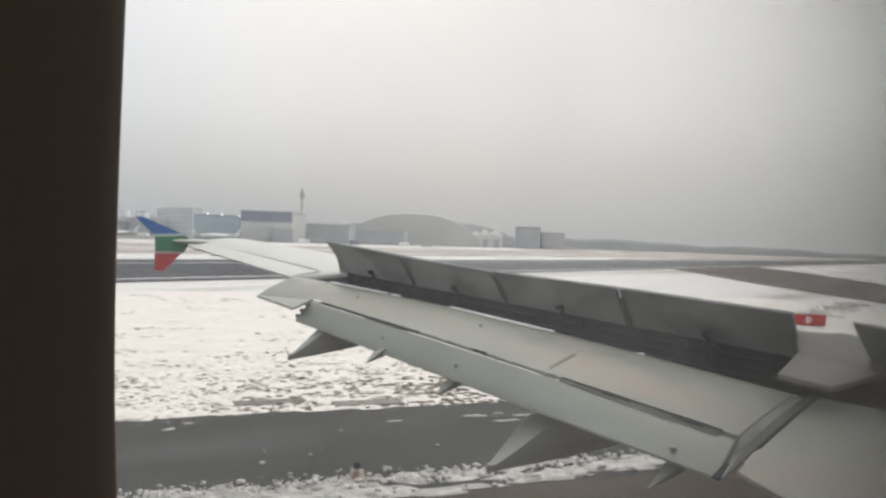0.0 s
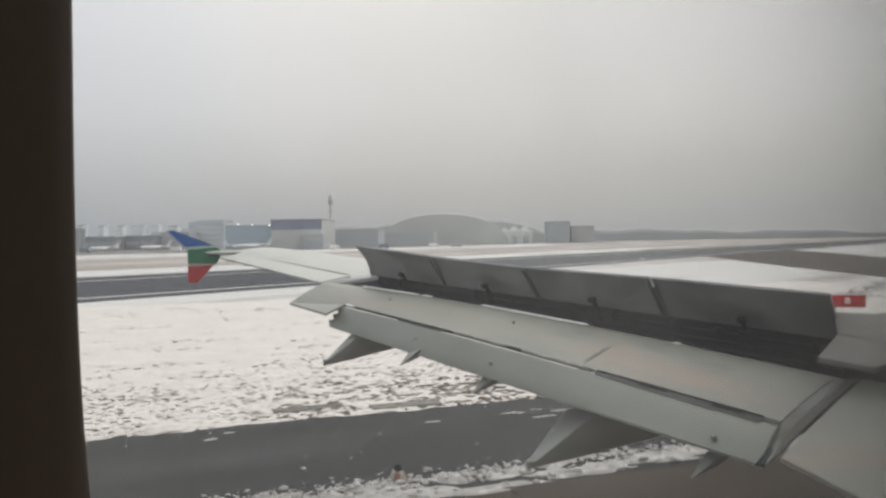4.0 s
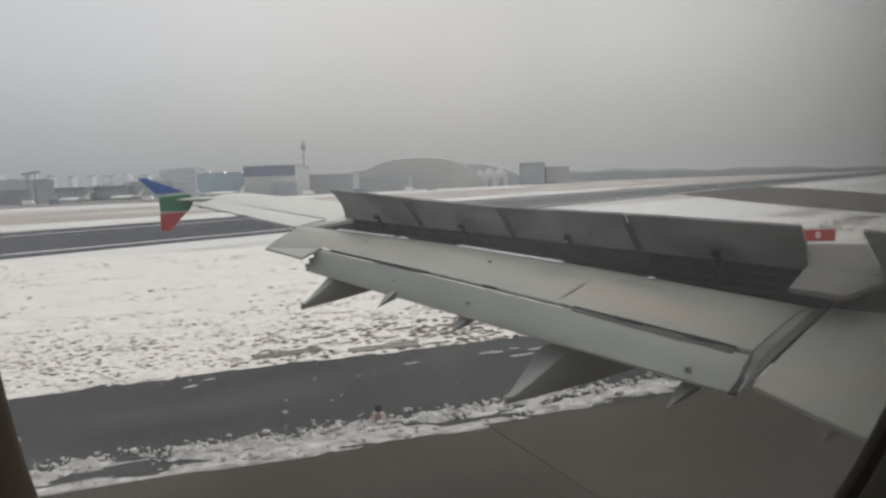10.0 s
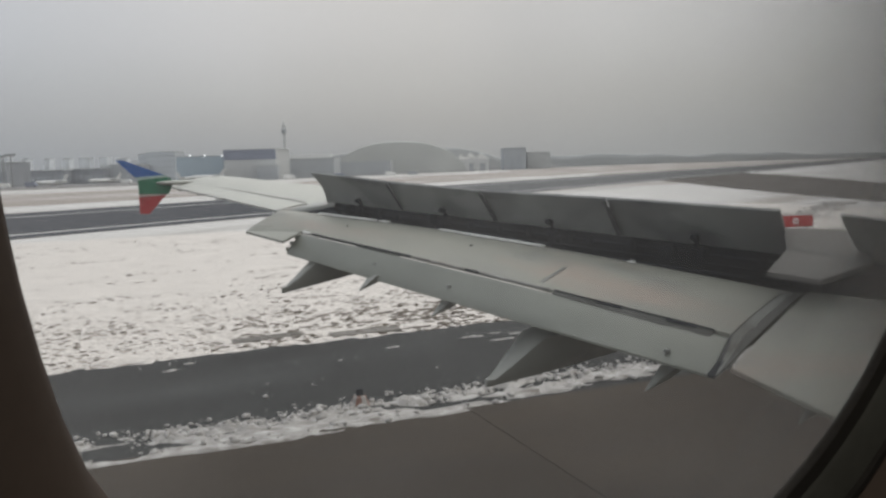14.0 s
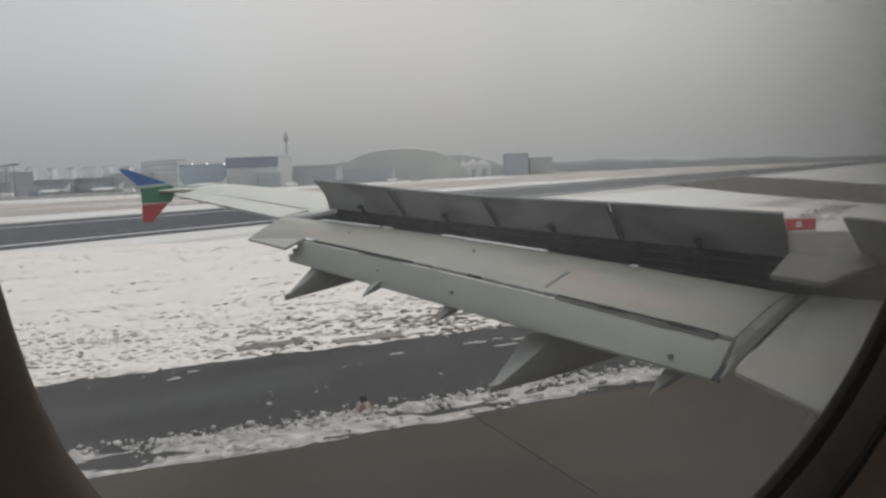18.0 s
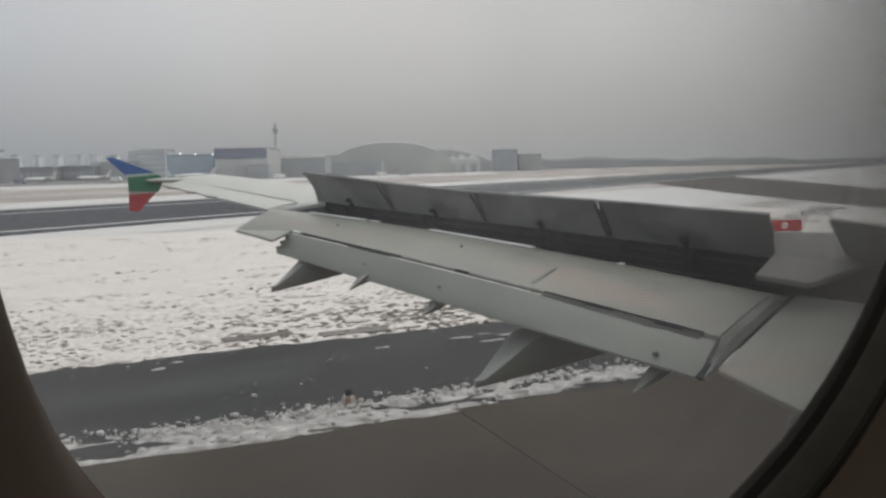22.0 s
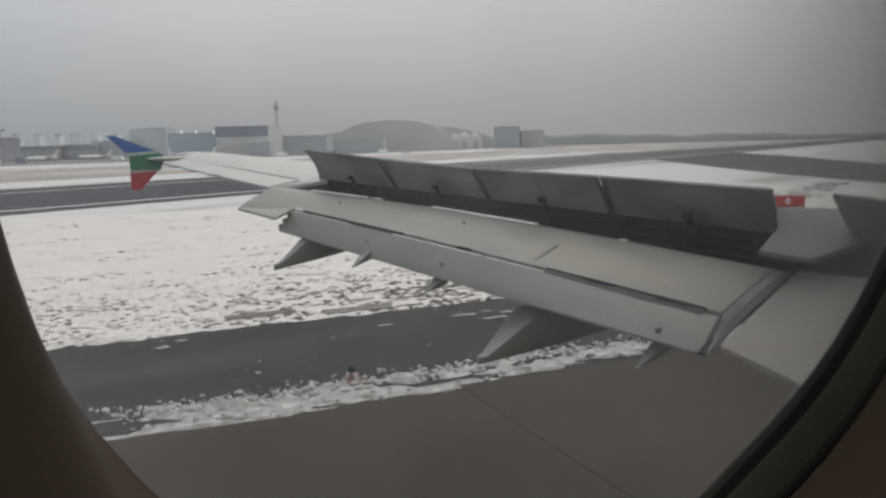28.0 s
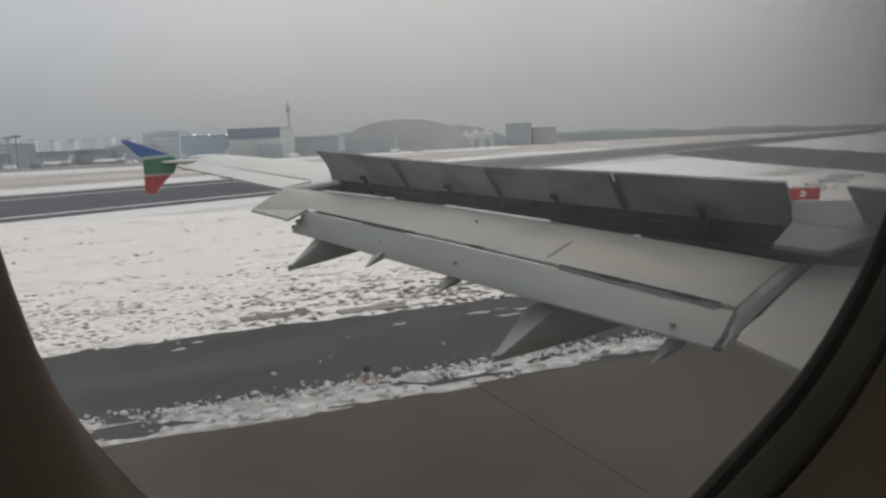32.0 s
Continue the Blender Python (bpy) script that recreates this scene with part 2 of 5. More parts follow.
FAR_SNOW = surface("far_snow", (0.63, 0.615, 0.595), 0.8, 0.0, 0.8, 0.03, 0.1, 0.08, 0.2, stretch=(0.25, 1, 1), dirt=(0.3, 0.27, 0.24), dirt_scale=0.08, dirt_spread=(0.5, 0.68))
EARTH_SNOW = surface("thin_snow_on_earth", (0.33, 0.29, 0.26), 0.9, 0.0, 0.9, 0.05, 0.1, 0.1, 0.2, stretch=(0.15, 1, 1), second=(0.62, 0.6, 0.58), spread=(0.48, 0.66))
CONCRETE = surface("taxiway_concrete", (0.064, 0.0525, 0.041), 0.9, 0.0, 14.0, 0.3, 0.12, 0.2, 0.15, jitter=0.04, dirt=(0.05, 0.042, 0.035), dirt_scale=0.5, dirt_spread=(0.46, 0.74), stretch=(0.5, 1.3, 1), spec=0.1)
JOINT = surface("joint_filler", (0.05, 0.043, 0.036), 0.9, 0.0, 20, 2.0, 0.1, 0.2, 0.1, spec=0.1)
# lighter patches in the colour stand in for wet sheen
ASPHALT = surface("shoulder_asphalt", (0.029, 0.0305, 0.03), 0.85, 0.0, 25.0, 0.35, 0.2, 0.2, 0.3, dirt=(0.052, 0.0545, 0.054), dirt_scale=0.3, dirt_spread=(0.48, 0.72), stretch=(0.5, 1.4, 1), spec=0.2)
RUNWAY = surface("runway_asphalt", (0.07, 0.074, 0.085), 0.9, 0.0, 3.0, 0.05, 0.12, 0.12, 0.1, stretch=(0.2, 1, 1), spec=0.1)
# connector concrete, lightened in colour to paint distance haze
HAZED_CONCRETE = surface("hazed_concrete", (0.128, 0.117, 0.108), 0.9, 0.0, 2.0, 0.06, 0.12, 0.12, 0.1, dirt=(0.085, 0.077, 0.07), dirt_scale=0.1, dirt_spread=(0.5, 0.7), spec=0.1)
MARK_WHITE = surface("marking_white", (0.6, 0.6, 0.58), 0.7, 0.0, 8.0, 0.6, 0.2, 0.15, 0.05)
MARK_YELLOW = surface("marking_yellow", (0.5, 0.36, 0.04), 0.7, 0.0, 10.0, 1.0, 0.25, 0.2, 0.05)
MARK_RED = surface("marking_red", (0.42, 0.06, 0.06), 0.7, 0.0, 10.0, 1.0, 0.2, 0.15, 0.05)


# ---- mesh helpers ----
def part(name, bm, material, parent, label="", m=None):
    mesh = bpy.data.meshes.new(name)
    bm.normal_update()
    bm.to_mesh(mesh)
    bm.free()
    mesh.materials.append(material)
    ob = new(name, mesh)
    ob.parent = parent
    if m is not None:
        ob.matrix_basis = m
    return tagged(ob, label)


def thing(name, label, category, m=None, group="", kind=""):
    ob = new(name)
    ob.matrix_basis = m if m is not None else Matrix()
    return tagged(ob, label, category, group, kind)


def solo(name, bm, material, label, category, m=None, group="", kind=""):
    ob = part(name, bm, material, None, "", m)
    return tagged(ob, label, category, group, kind)


def lerp(a, b, t):
    return Vector(a).lerp(Vector(b), t)


def sheet(rows, thick, down=Vector((0, 0, -1)), bevel=0.0):
    """A solid plate: a grid of points (rows of equal length), thickened along down."""
    bm = bmesh.new()
    rows = [[Vector(p) for p in r] for r in rows]
    top = [[bm.verts.new(p) for p in r] for r in rows]
    low = [[bm.verts.new(p + down * thick) for p in r] for r in rows]
    nr, nc = len(rows), len(rows[0])
    for i in range(nr - 1):
        for j in range(nc - 1):
            bm.faces.new((top[i][j], top[i][j + 1], top[i + 1][j + 1], top[i + 1][j]))
            bm.faces.new((low[i][j], low[i + 1][j], low[i + 1][j + 1], low[i][j + 1]))
    rim = [(0, j) for j in range(nc)] + [(i, nc - 1) for i in range(1, nr)] + [(nr - 1, j) for j in range(nc - 2, -1, -1)] + [(i, 0) for i in range(nr - 2, 0, -1)]
    for k in range(len(rim)):
        a, b = rim[k], rim[(k + 1) % len(rim)]
        bm.faces.new((top[b[0]][b[1]], top[a[0]][a[1]], low[a[0]][a[1]], low[b[0]][b[1]]))
    bmesh.ops.recalc_face_normals(bm, faces=bm.faces)
    if bevel:
        sharp = [e for e in bm.edges if len(e.link_faces) == 2 and e.calc_face_angle(0) > 0.8]
        bmesh.ops.bevel(bm, geom=sharp, offset=bevel, segments=2, affect="EDGES")
    return bm


def span(a, b, n):
    return [lerp(a, b, k / n) for k in range(n + 1)]


def box(bm, lo, hi, m=None):
    r = bmesh.ops.create_cube(bm, size=1.0)
    size = [h - l for l, h in zip(lo, hi)]
    mid = [(h + l) / 2 for l, h in zip(lo, hi)]
    mm = Matrix.Translation(mid) @ Matrix.Diagonal((*size, 1))
    bmesh.ops.transform(bm, matrix=(m @ mm) if m else mm, verts=r["verts"])
    return r["verts"]


def boxed(lo, hi, bevel=0.0):
    bm = bmesh.new()
    box(bm, lo, hi)
    if bevel:
        bmesh.ops.bevel(bm, geom=bm.edges[:], offset=bevel, segments=2, affect="EDGES")
    return bm


def prism(points, axis, a, b):
    """A solid from a flat outline: points are (u, v); axis is the third direction: 'l' puts (u, a, v)."""
    bm = bmesh.new()
    put = (lambda u, v, w: (u, w, v)) if axis == "l" else (lambda u, v, w: (u, v, w))
    p = [bm.verts.new(put(u, v, a)) for u, v in points]
    q = [bm.verts.new(put(u, v, b)) for u, v in points]
    bm.faces.new(p)
    bm.faces.new(q[::-1])
    for k in range(len(p)):
        bm.faces.new((p[k], q[k], q[(k + 1) % len(p)], p[(k + 1) % len(p)]))
    bmesh.ops.recalc_face_normals(bm, faces=bm.faces)
    return bm


def loft(rings, closed=True):
    bm = bmesh.new()
    vr = [[bm.verts.new(p) for p in r] for r in rings]
    n = len(rings[0])
    for a, b in zip(vr, vr[1:]):
        for k in range(n):
            bm.faces.new((a[k], a[(k + 1) % n], b[(k + 1) % n], b[k]))
    if closed:
        bm.faces.new(vr[0][::-1])
        bm.faces.new(vr[-1])
    bmesh.ops.recalc_face_normals(bm, faces=bm.faces)
    return bm


def smooth(ob, angle=35):
    for p in ob.data.polygons:
        p.use_smooth = True
    ob.data.set_sharp_from_angle(angle=radians(angle))
    return ob


# ---- the aircraft's wing (ahead, left, up) ----
wing = thing("aircraft_wing", "grey painted airliner wing with flaps down and spoilers raised", "wing", AIR)

TAB_IN, TAB_OUT = (3.958, 4.753, -1.561), (2.136, 10.701, -1.061)
SLOT_IN, SLOT_OUT = (4.275, 4.905, -1.317), (2.337, 10.608, -0.789)
FRONT_IN, FRONT_OUT = (4.843, 5.00, -1.06), (2.351, 11.9, -0.562)

# main flap element: nose, cambered top, aft edge along the slot
N = 14
BOW = Vector((-0.08, 0.0, 0.043))


def on_front(t):
    return lerp(FRONT_IN, FRONT_OUT, t) + Vector((0.03, 0, 0.055)) * math.sin(math.pi * t)


def on_slot(t):
    return lerp(SLOT_IN, SLOT_OUT, t) + BOW * math.sin(math.pi * t)


front, slot = span(FRONT_IN, FRONT_OUT, N), [on_slot(k / N) for k in range(N + 1)]
front = [p + Vector((0.03, 0, 0.055)) * math.sin(math.pi * k / N) for k, p in enumerate(front)]
rows = []
for k, (df, dz) in enumerate(((0.34, -0.26), (0.36, -0.16), (0.28, -0.06), (0.14, -0.01))):
    rows.append([p + Vector((df, 0.1 * df, dz)) for p in front])
rows.append(front)
for t in (0.25, 0.5, 0.75, 1.0):
    rows.append([lerp(a, b, t) + Vector((0, 0, 0.05 * t * (1 - t))) for a, b in zip(front, slot)])
TIP = Vector((1.839, 11.959, -0.833))
for k, r in enumerate(rows):
    if k < 4:
        r.append(r[-1] + Vector((-0.03, 0.06, 0.0)))
    else:
        t = (k - 4) / 4
        r.append(lerp(Vector(FRONT_OUT) + Vector((-0.02, 0.05, 0.004)), TIP, t) + Vector((0, 0, 0.08 * t * (1 - t))))
flap = smooth(part("flap", sheet(rows, 0.035, bevel=0.004), FLAP_PAINT, wing, "extended grey main flap with brown stains"))


def end_rib(name, points, parent):
    """A closed end plate over the open end of a flap."""
    bm = bmesh.new()
    vs = [bm.verts.new(Vector(p) + Vector((0, -0.004, -0.002))) for p in points]
    ws = [bm.verts.new(Vector(p) + Vector((0, 0.02, -0.002))) for p in points]
    bm.faces.new(vs)
    bm.faces.new(ws[::-1])
    for k in range(len(vs)):
        bm.faces.new((vs[k], ws[k], ws[(k + 1) % len(vs)], vs[(k + 1) % len(vs)]))
    bmesh.ops.recalc_face_normals(bm, faces=bm.faces)
    return part(name, bm, STRIP_GREY, parent)


end_rib("end_rib", [r[0] for r in rows] + [Vector(SLOT_IN) + Vector((0.1, 0, -0.12)), rows[0][0] + Vector((-0.1, 0, -0.06))], flap)
smooth(part("flap_tip", sheet([[lerp(SLOT_OUT, TIP, 0.02), TIP], [(2.044, 10.448, -0.886), (1.80, 11.817, -0.832)]], 0.03, bevel=0.004), TAB_PAINT, wing))
# raised seam across the main flap
seam_a, seam_b = on_front(0.262), on_slot(0.312)
part("flap_seam", sheet([[lerp(seam_a, seam_b, q) + Vector((0.012, -0.022, 0.05 * q * (1 - q) + 0.004)) for q in (0.44, 0.66, 0.9)],
                         [lerp(seam_a, seam_b, q) + Vector((0.0, 0.022, 0.05 * q * (1 - q) + 0.005)) for q in (0.44, 0.66, 0.9)]], 0.012), SEAL_GREY, flap)

# aft flap tab below the slot
tab_front = [p + Vector((-0.03, 0, -0.03)) for p in slot]
tab_back = span(TAB_IN, TAB_OUT, N)
rows = [[p + Vector((0.09, 0.02, -0.05)) for p in tab_front], tab_front]
for t in (0.35, 0.7, 1.0):
    rows.append([lerp(a, b, t) + Vector((0, 0, 0.07 * t * (1 - t))) for a, b in zip(tab_front, tab_back)])
tab = smooth(part("flap_tab", sheet(rows, 0.022, bevel=0.003), TAB_PAINT, wing, "drooped grey aft flap tab"))
# pale and near-black pieces paint light and shade into the slot
for t0, t1, w, lift, material in ((0.02, 0.276, 0.012, 0.01, DARK_METAL_SHADE), (0.285, 0.432, 0.011, 0.008, SLOT_LIT), (0.434, 0.466, 0.018, 0.008, DARK_METAL_SHADE), (0.468, 0.6, 0.011, 0.008, SLOT_LIT),
                                  (0.61, 0.955, 0.016, 0.006, DARK_METAL_SHADE), (0.965, 0.995, 0.016, 0.012, GAP_WHITE), (0.045, 0.088, 0.026, 0.012, DARK_METAL_SHADE), (0.155, 0.2, 0.02, 0.012, DARK_METAL_SHADE)):
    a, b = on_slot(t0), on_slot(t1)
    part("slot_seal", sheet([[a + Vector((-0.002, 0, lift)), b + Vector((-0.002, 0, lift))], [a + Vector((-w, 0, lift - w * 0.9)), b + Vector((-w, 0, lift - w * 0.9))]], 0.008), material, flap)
# grey sheet paints the half shade below the slot's dark line
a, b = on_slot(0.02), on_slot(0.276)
part("slot_recess", sheet([[a + Vector((-0.012, 0, -0.004)), b + Vector((-0.012, 0, -0.004))], [a + Vector((-0.075, 0, -0.058)), b + Vector((-0.034, 0, -0.024))]], 0.006), STRIP_GREY, flap, "grey sheet painted as slot shade between flap and tab")
# outer end of the tab: stepped seal
for k in range(3):
    a = lerp(SLOT_OUT, TAB_OUT, 0.2 + 0.27 * k)
    part("tab_end_seal", boxed(a + Vector((-0.05, 0.0, -0.05)), a + Vector((0.06, 0.07 + 0.03 * (k % 2), 0.0)), 0.008), TAB_PAINT, tab)
# round fittings on the tab above each bracket
for (f, l, z) in ((2.686, 8.679, -1.056), (3.126, 7.629, -1.204), (3.889, 5.164, -1.460)):
    bm = bmesh.new()
    bmesh.ops.create_cone(bm, cap_ends=True, segments=14, radius1=0.026, radius2=0.02, depth=0.02)
    bmesh.ops.translate(bm, vec=(f, l, z + 0.008), verts=bm.verts)
    part("fitting", bm, SEAL_GREY, tab, "dark round fitting")
for (x, q) in ((0.47, 0.35), (0.8, 0.4)):
    a = lerp(on_front(x), on_slot(x), q) + Vector((0, 0, 0.05 * q * (1 - q)))
    part("cover_plate", boxed(a + Vector((-0.012, -0.02, -0.01)), a + Vector((0.012, 0.02, 0.018)), 0.003), SEAL_GREY, flap)


def fairing(name, te, tip, keel, half, label):
    """A canoe fairing: a sloping top behind the flap, deep sides running forward under it."""
    te, tip, keel = Vector(te), Vector(tip), Vector(keel)
    along = (keel - tip)
    rings = []
    for s, w, lift in ((0.0, 0.12, 0.0), (0.06, 0.22, 0.0), (0.2, 0.45, 0.0), (0.45, 0.8, 0.0), (0.75, 1.0, 0.0), (1.1, 1.0, 0.02), (1.6, 0.95, 0.05)):
        k = tip + along * s
        top = tip.lerp(te, min(1.0, s / 0.44)) if s < 0.44 else te + along * (s - 0.44) * 0.7 + Vector((0, 0, 0.02 * s))
        top.z = max(top.z, k.z + 0.05 + 0.02 * s)
        f = k.x
        low = k.z - 0.02
        hw = half * w
        rings.append([(f, k.y - hw, top.z), (f, k.y - hw * 0.5, top.z + 0.03 * w), (f, k.y + hw * 0.5, top.z + 0.03 * w), (f, k.y + hw, top.z),
                      (f, k.y + hw * 0.85, low * 0.5 + top.z * 0.5), (f, k.y + hw * 0.3, low), (f, k.y - hw * 0.3, low), (f, k.y - hw * 0.85, low * 0.5 + top.z * 0.5)])
    return smooth(part(name, loft(rings), FAIRING_PAINT, wing, label), 50)


fairing("flap_track_fairing", (2.491, 10.247, -1.133), (1.97, 10.247, -1.5), (2.922, 10.247, -1.306), 0.22, "long pointed grey flap track fairing")
fairing("flap_track_fairing", (3.627, 6.740, -1.579), (3.105, 6.740, -1.995), (4.213, 6.740, -1.828), 0.27, "long pointed grey flap track fairing")


def tab_bracket(te, tip, half):
    """A small pointed hinge bracket: a flat aft face, two sides and a keel."""
    te, tip = Vector(te), Vector(tip)
    bm = bmesh.new()
    pts = [te + Vector((0, -half, 0.012)), te + Vector((0, half, 0.012)), te + Vector((0.16, half, 0.03)), te + Vector((0.16, -half, 0.03)), tip + Vector((0, -half * 0.15, 0)), tip + Vector((0, half * 0.15, 0)),
           te.lerp(tip, 0.5) + Vector((0.1, -half * 0.5, 0)), te.lerp(tip, 0.5) + Vector((0.1, half * 0.5, 0))]
    v = [bm.verts.new(p) for p in pts]
    for q in ((0, 3, 2, 1), (0, 1, 5, 4), (0, 4, 6, 3), (1, 2, 7, 5), (4, 5, 7, 6), (3, 6, 7, 2)):
        bm.faces.new([v[k] for k in q])
    bmesh.ops.recalc_face_normals(bm, faces=bm.faces)
    bmesh.ops.bevel(bm, geom=bm.edges[:], offset=0.006, segments=2, affect="EDGES")
    return part("tab_bracket", bm, FAIRING_PAINT, wing, "small pointed hinge bracket")


for te, tip, half in (((2.733, 8.855, -1.194), (2.556, 8.855, -1.358), 0.13), ((3.152, 7.723, -1.354), (2.965, 7.723, -1.51), 0.12), ((3.966, 5.268, -1.621), (3.766, 5.268, -1.775), 0.085), ((3.98, 3.85, -1.55), (3.86, 3.85, -1.652), 0.04)):
    tab_bracket(te, tip, half)

# spoilers: hinge line ahead, raised trailing edges
HINGE_IN, HINGE_OUT = Vector((5.35, 5.38, -0.788)), Vector((2.96, 11.6, -0.415))
TE = [Vector(p) for p in ((5.034, 5.201, -0.421), (4.444, 6.809, -0.335), (3.856, 8.364, -0.268), (3.273, 9.872, -0.158), (2.677, 11.409, -0.018))]


def on_hinge(l):
    return HINGE_IN.lerp(HINGE_OUT, (l - HINGE_IN.y) / (HINGE_OUT.y - HINGE_IN.y))


for k in range(4):
    a, b = TE[k], TE[k + 1]
    ha, hb = on_hinge(a.y + (0.18 if k else 0.18)), on_hinge(b.y + (0.18 if k < 3 else 0.2))
    gap = 0.006
    a2, b2, ha2, hb2 = a.lerp(b, gap / 1.5), b.lerp(a, gap / 1.5), ha.lerp(hb, gap / 1.5), hb.lerp(ha, gap / 1.5)
    if k == 3:
        a2, b2 = a.lerp(b, 0.012), b
    n_up = (hb2 - ha2).cross(a2 - ha2).normalized()
    rows = []
    for q in (0.0, 0.25, 0.5, 0.75, 1.0):
        lo, hi = a2.lerp(ha2, q), b2.lerp(hb2, q)
        if k == 3:
            hi = hi.lerp(lo, 0.05 * math.sin(math.pi * q))
        rows.append([p - n_up * 0.03 * q ** 1.3 for p in span(lo, hi, 6)])
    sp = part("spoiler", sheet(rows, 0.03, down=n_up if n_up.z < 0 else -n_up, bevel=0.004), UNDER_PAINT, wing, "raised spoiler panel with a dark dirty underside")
    if k:
        # dark sheet laid over each panel gap paints its shade
        p, q = a.lerp(ha, 0.03), a.lerp(ha, 0.97)
        out = Vector((-0.045, -0.03, -0.03))
        part("edge_seal", sheet([[p + out + Vector((0, -0.03, 0)), q + out + Vector((0, -0.05, 0))], [p + out + Vector((-0.004, 0.03, 0)), q + out + Vector((-0.004, 0.04, 0))]], 0.01), GAP_DARK, sp, "dark sheet for the shade in the gap between panels")
        # white tip stands in for snow seen through the top of the gap
        if k == 1:
            part("seal_tip", sheet([[p + out + Vector((0.0, -0.035, 0.012)), p + out + Vector((0.03, -0.035, -0.045))], [p + out + Vector((0, -0.01, 0.012)), p + out + Vector((0.03, -0.01, -0.045))]], 0.012), GAP_WHITE, sp, "white tip for brightness seen through the gap")

    # assumed actuator for the dark smudges: cylinder, rod and a bracket on the panel
    m0 = ha.lerp(hb, 0.5) + Vector((-0.01, 0, -0.24))
    m1 = a.lerp(b, 0.5).lerp(ha.lerp(hb, 0.5), 0.8) - n_up * (0.03 if n_up.z > 0 else -0.03)
    axis = (m1 - m0)
    turn = axis.to_track_quat("Z", "Y").to_matrix().to_4x4()
    for r0, r1, t0, t1, nm in ((0.06, 0.055, 0.0, 0.6, "actuator"), (0.03, 0.03, 0.6, 0.95, "actuator_rod")):
        bm = bmesh.new()
        bmesh.ops.create_cone(bm, cap_ends=True, segments=12, radius1=r0, radius2=r1, depth=axis.length * (t1 - t0))
        bmesh.ops.transform(bm, matrix=Matrix.Translation(m0.lerp(m1, (t0 + t1) / 2)) @ turn, verts=bm.verts)
        part(nm, bm, DARK_METAL_SHADE, sp)
    bm = boxed((-0.045, -0.09, -0.025), (0.045, 0.09, 0.025), 0.018)
    bmesh.ops.transform(bm, matrix=Matrix.Translation(m1) @ turn, verts=bm.verts)
    part("actuator_bracket", bm, DARK_METAL_SHADE, sp)

# cavity below the spoilers: rear spar web and floor, near-black to paint its shade
spar_top, spar_low = [on_hinge(5.2 + 0.65 * k) + Vector((0.02, 0, 0.0)) for k in range(11)], [on_hinge(5.2 + 0.65 * k) + Vector((0.04, 0, -0.42)) for k in range(11)]
part("spar_web", sheet([spar_top, spar_low], 0.03, down=Vector((1, 0, 0))), DARK_METAL_SHADE, wing, "rear spar web coloured near-black for shade")
part("cove_floor", sheet([[p + Vector((-0.02, 0, 0)) for p in spar_low], [p + Vector((-0.35, 0, -0.05)) for p in spar_low]], 0.02), DARK_METAL_SHADE, wing)
# assumed brackets and pipes, added to break up the cove's straight dark edge
rng = random.Random(41)
for k in range(15):
    l = 5.6 + 0.4 * k + rng.uniform(-0.13, 0.13)
    h = on_hinge(l) + Vector((-0.02, 0, 0))
    tall, wide = rng.uniform(0.03, 0.1), rng.uniform(0.03, 0.09)
    part("hinge_bracket", boxed(h + Vector((-0.09, -wide, -0.16)), h + Vector((0.0, wide, tall - 0.13)), 0.02), DARK_METAL_SHADE, wing, "assumed hinge bracket, near-black like the cove")
for drop, r in ((-0.12, 0.016), (-0.2, 0.011), (-0.28, 0.02)):
    a, b = on_hinge(5.35) + Vector((-0.07, 0, drop)), on_hinge(11.3) + Vector((-0.06, 0, drop))
    bm = bmesh.new()
    bmesh.ops.create_cone(bm, cap_ends=True, segments=10, radius1=r, radius2=r, depth=(b - a).length)
    bmesh.ops.transform(bm, matrix=Matrix.Translation((a + b) / 2) @ (b - a).to_track_quat("Z", "Y").to_matrix().to_4x4(), verts=bm.verts)
    part("hydraulic_pipe", bm, DARK_METAL_SHADE, wing)
# white strips along the front of the flap paint the snow seen through its gap
for t0, t1 in ((0.88, 0.715), (0.7, 0.68), (0.55, 0.34), (0.198, 0.192)):
    a, b = [lerp(FRONT_IN, FRONT_OUT, t) + Vector((0.03, 0, 0.055)) * math.sin(math.pi * t) for t in (t0, t1)]
    part("flap_lip", sheet([[a + Vector((0.05, 0, 0.024)), b + Vector((0.05, 0, 0.024))], [a + Vector((0.0, 0, 0.022)), b + Vector((0.0, 0, 0.022))]], 0.012), GAP_WHITE, flap, "white strip for snow seen through the flap gap")

# wing box ahead of the spoilers, closed underneath
PROFILE = ((0.0, 0.0), (0.15, 0.05), (0.32, 0.085), (0.52, 0.1), (0.72, 0.09), (0.9, 0.045), (1.0, -0.04), (0.93, -0.1), (0.6, -0.15), (0.2, -0.12))
rings = []
for l, sink in ((0.35, 0.4), (3.5, 0.4), (5.25, 0.4), (5.6, 0.36), (7.0, 0.2), (9.0, 0.08), (11.0, 0.015), (11.75, 0.015)):
    h = on_hinge(l)
    c = 4.6 - 0.27 * (l - 1.6) 
    rings.append([(h.x + 0.05 + c * s, l, h.z - sink + c * t * 0.2) for s, t in PROFILE])
smooth(part("wing_box", loft(rings), WING_PAINT, wing, "grey painted wing skin"), 60)

# outer wing with the aileron
AIL_IN, AIL_OUT = Vector((2.30, 12.0, -0.565)), Vector((1.063, 15.2, -0.215))
rings = []
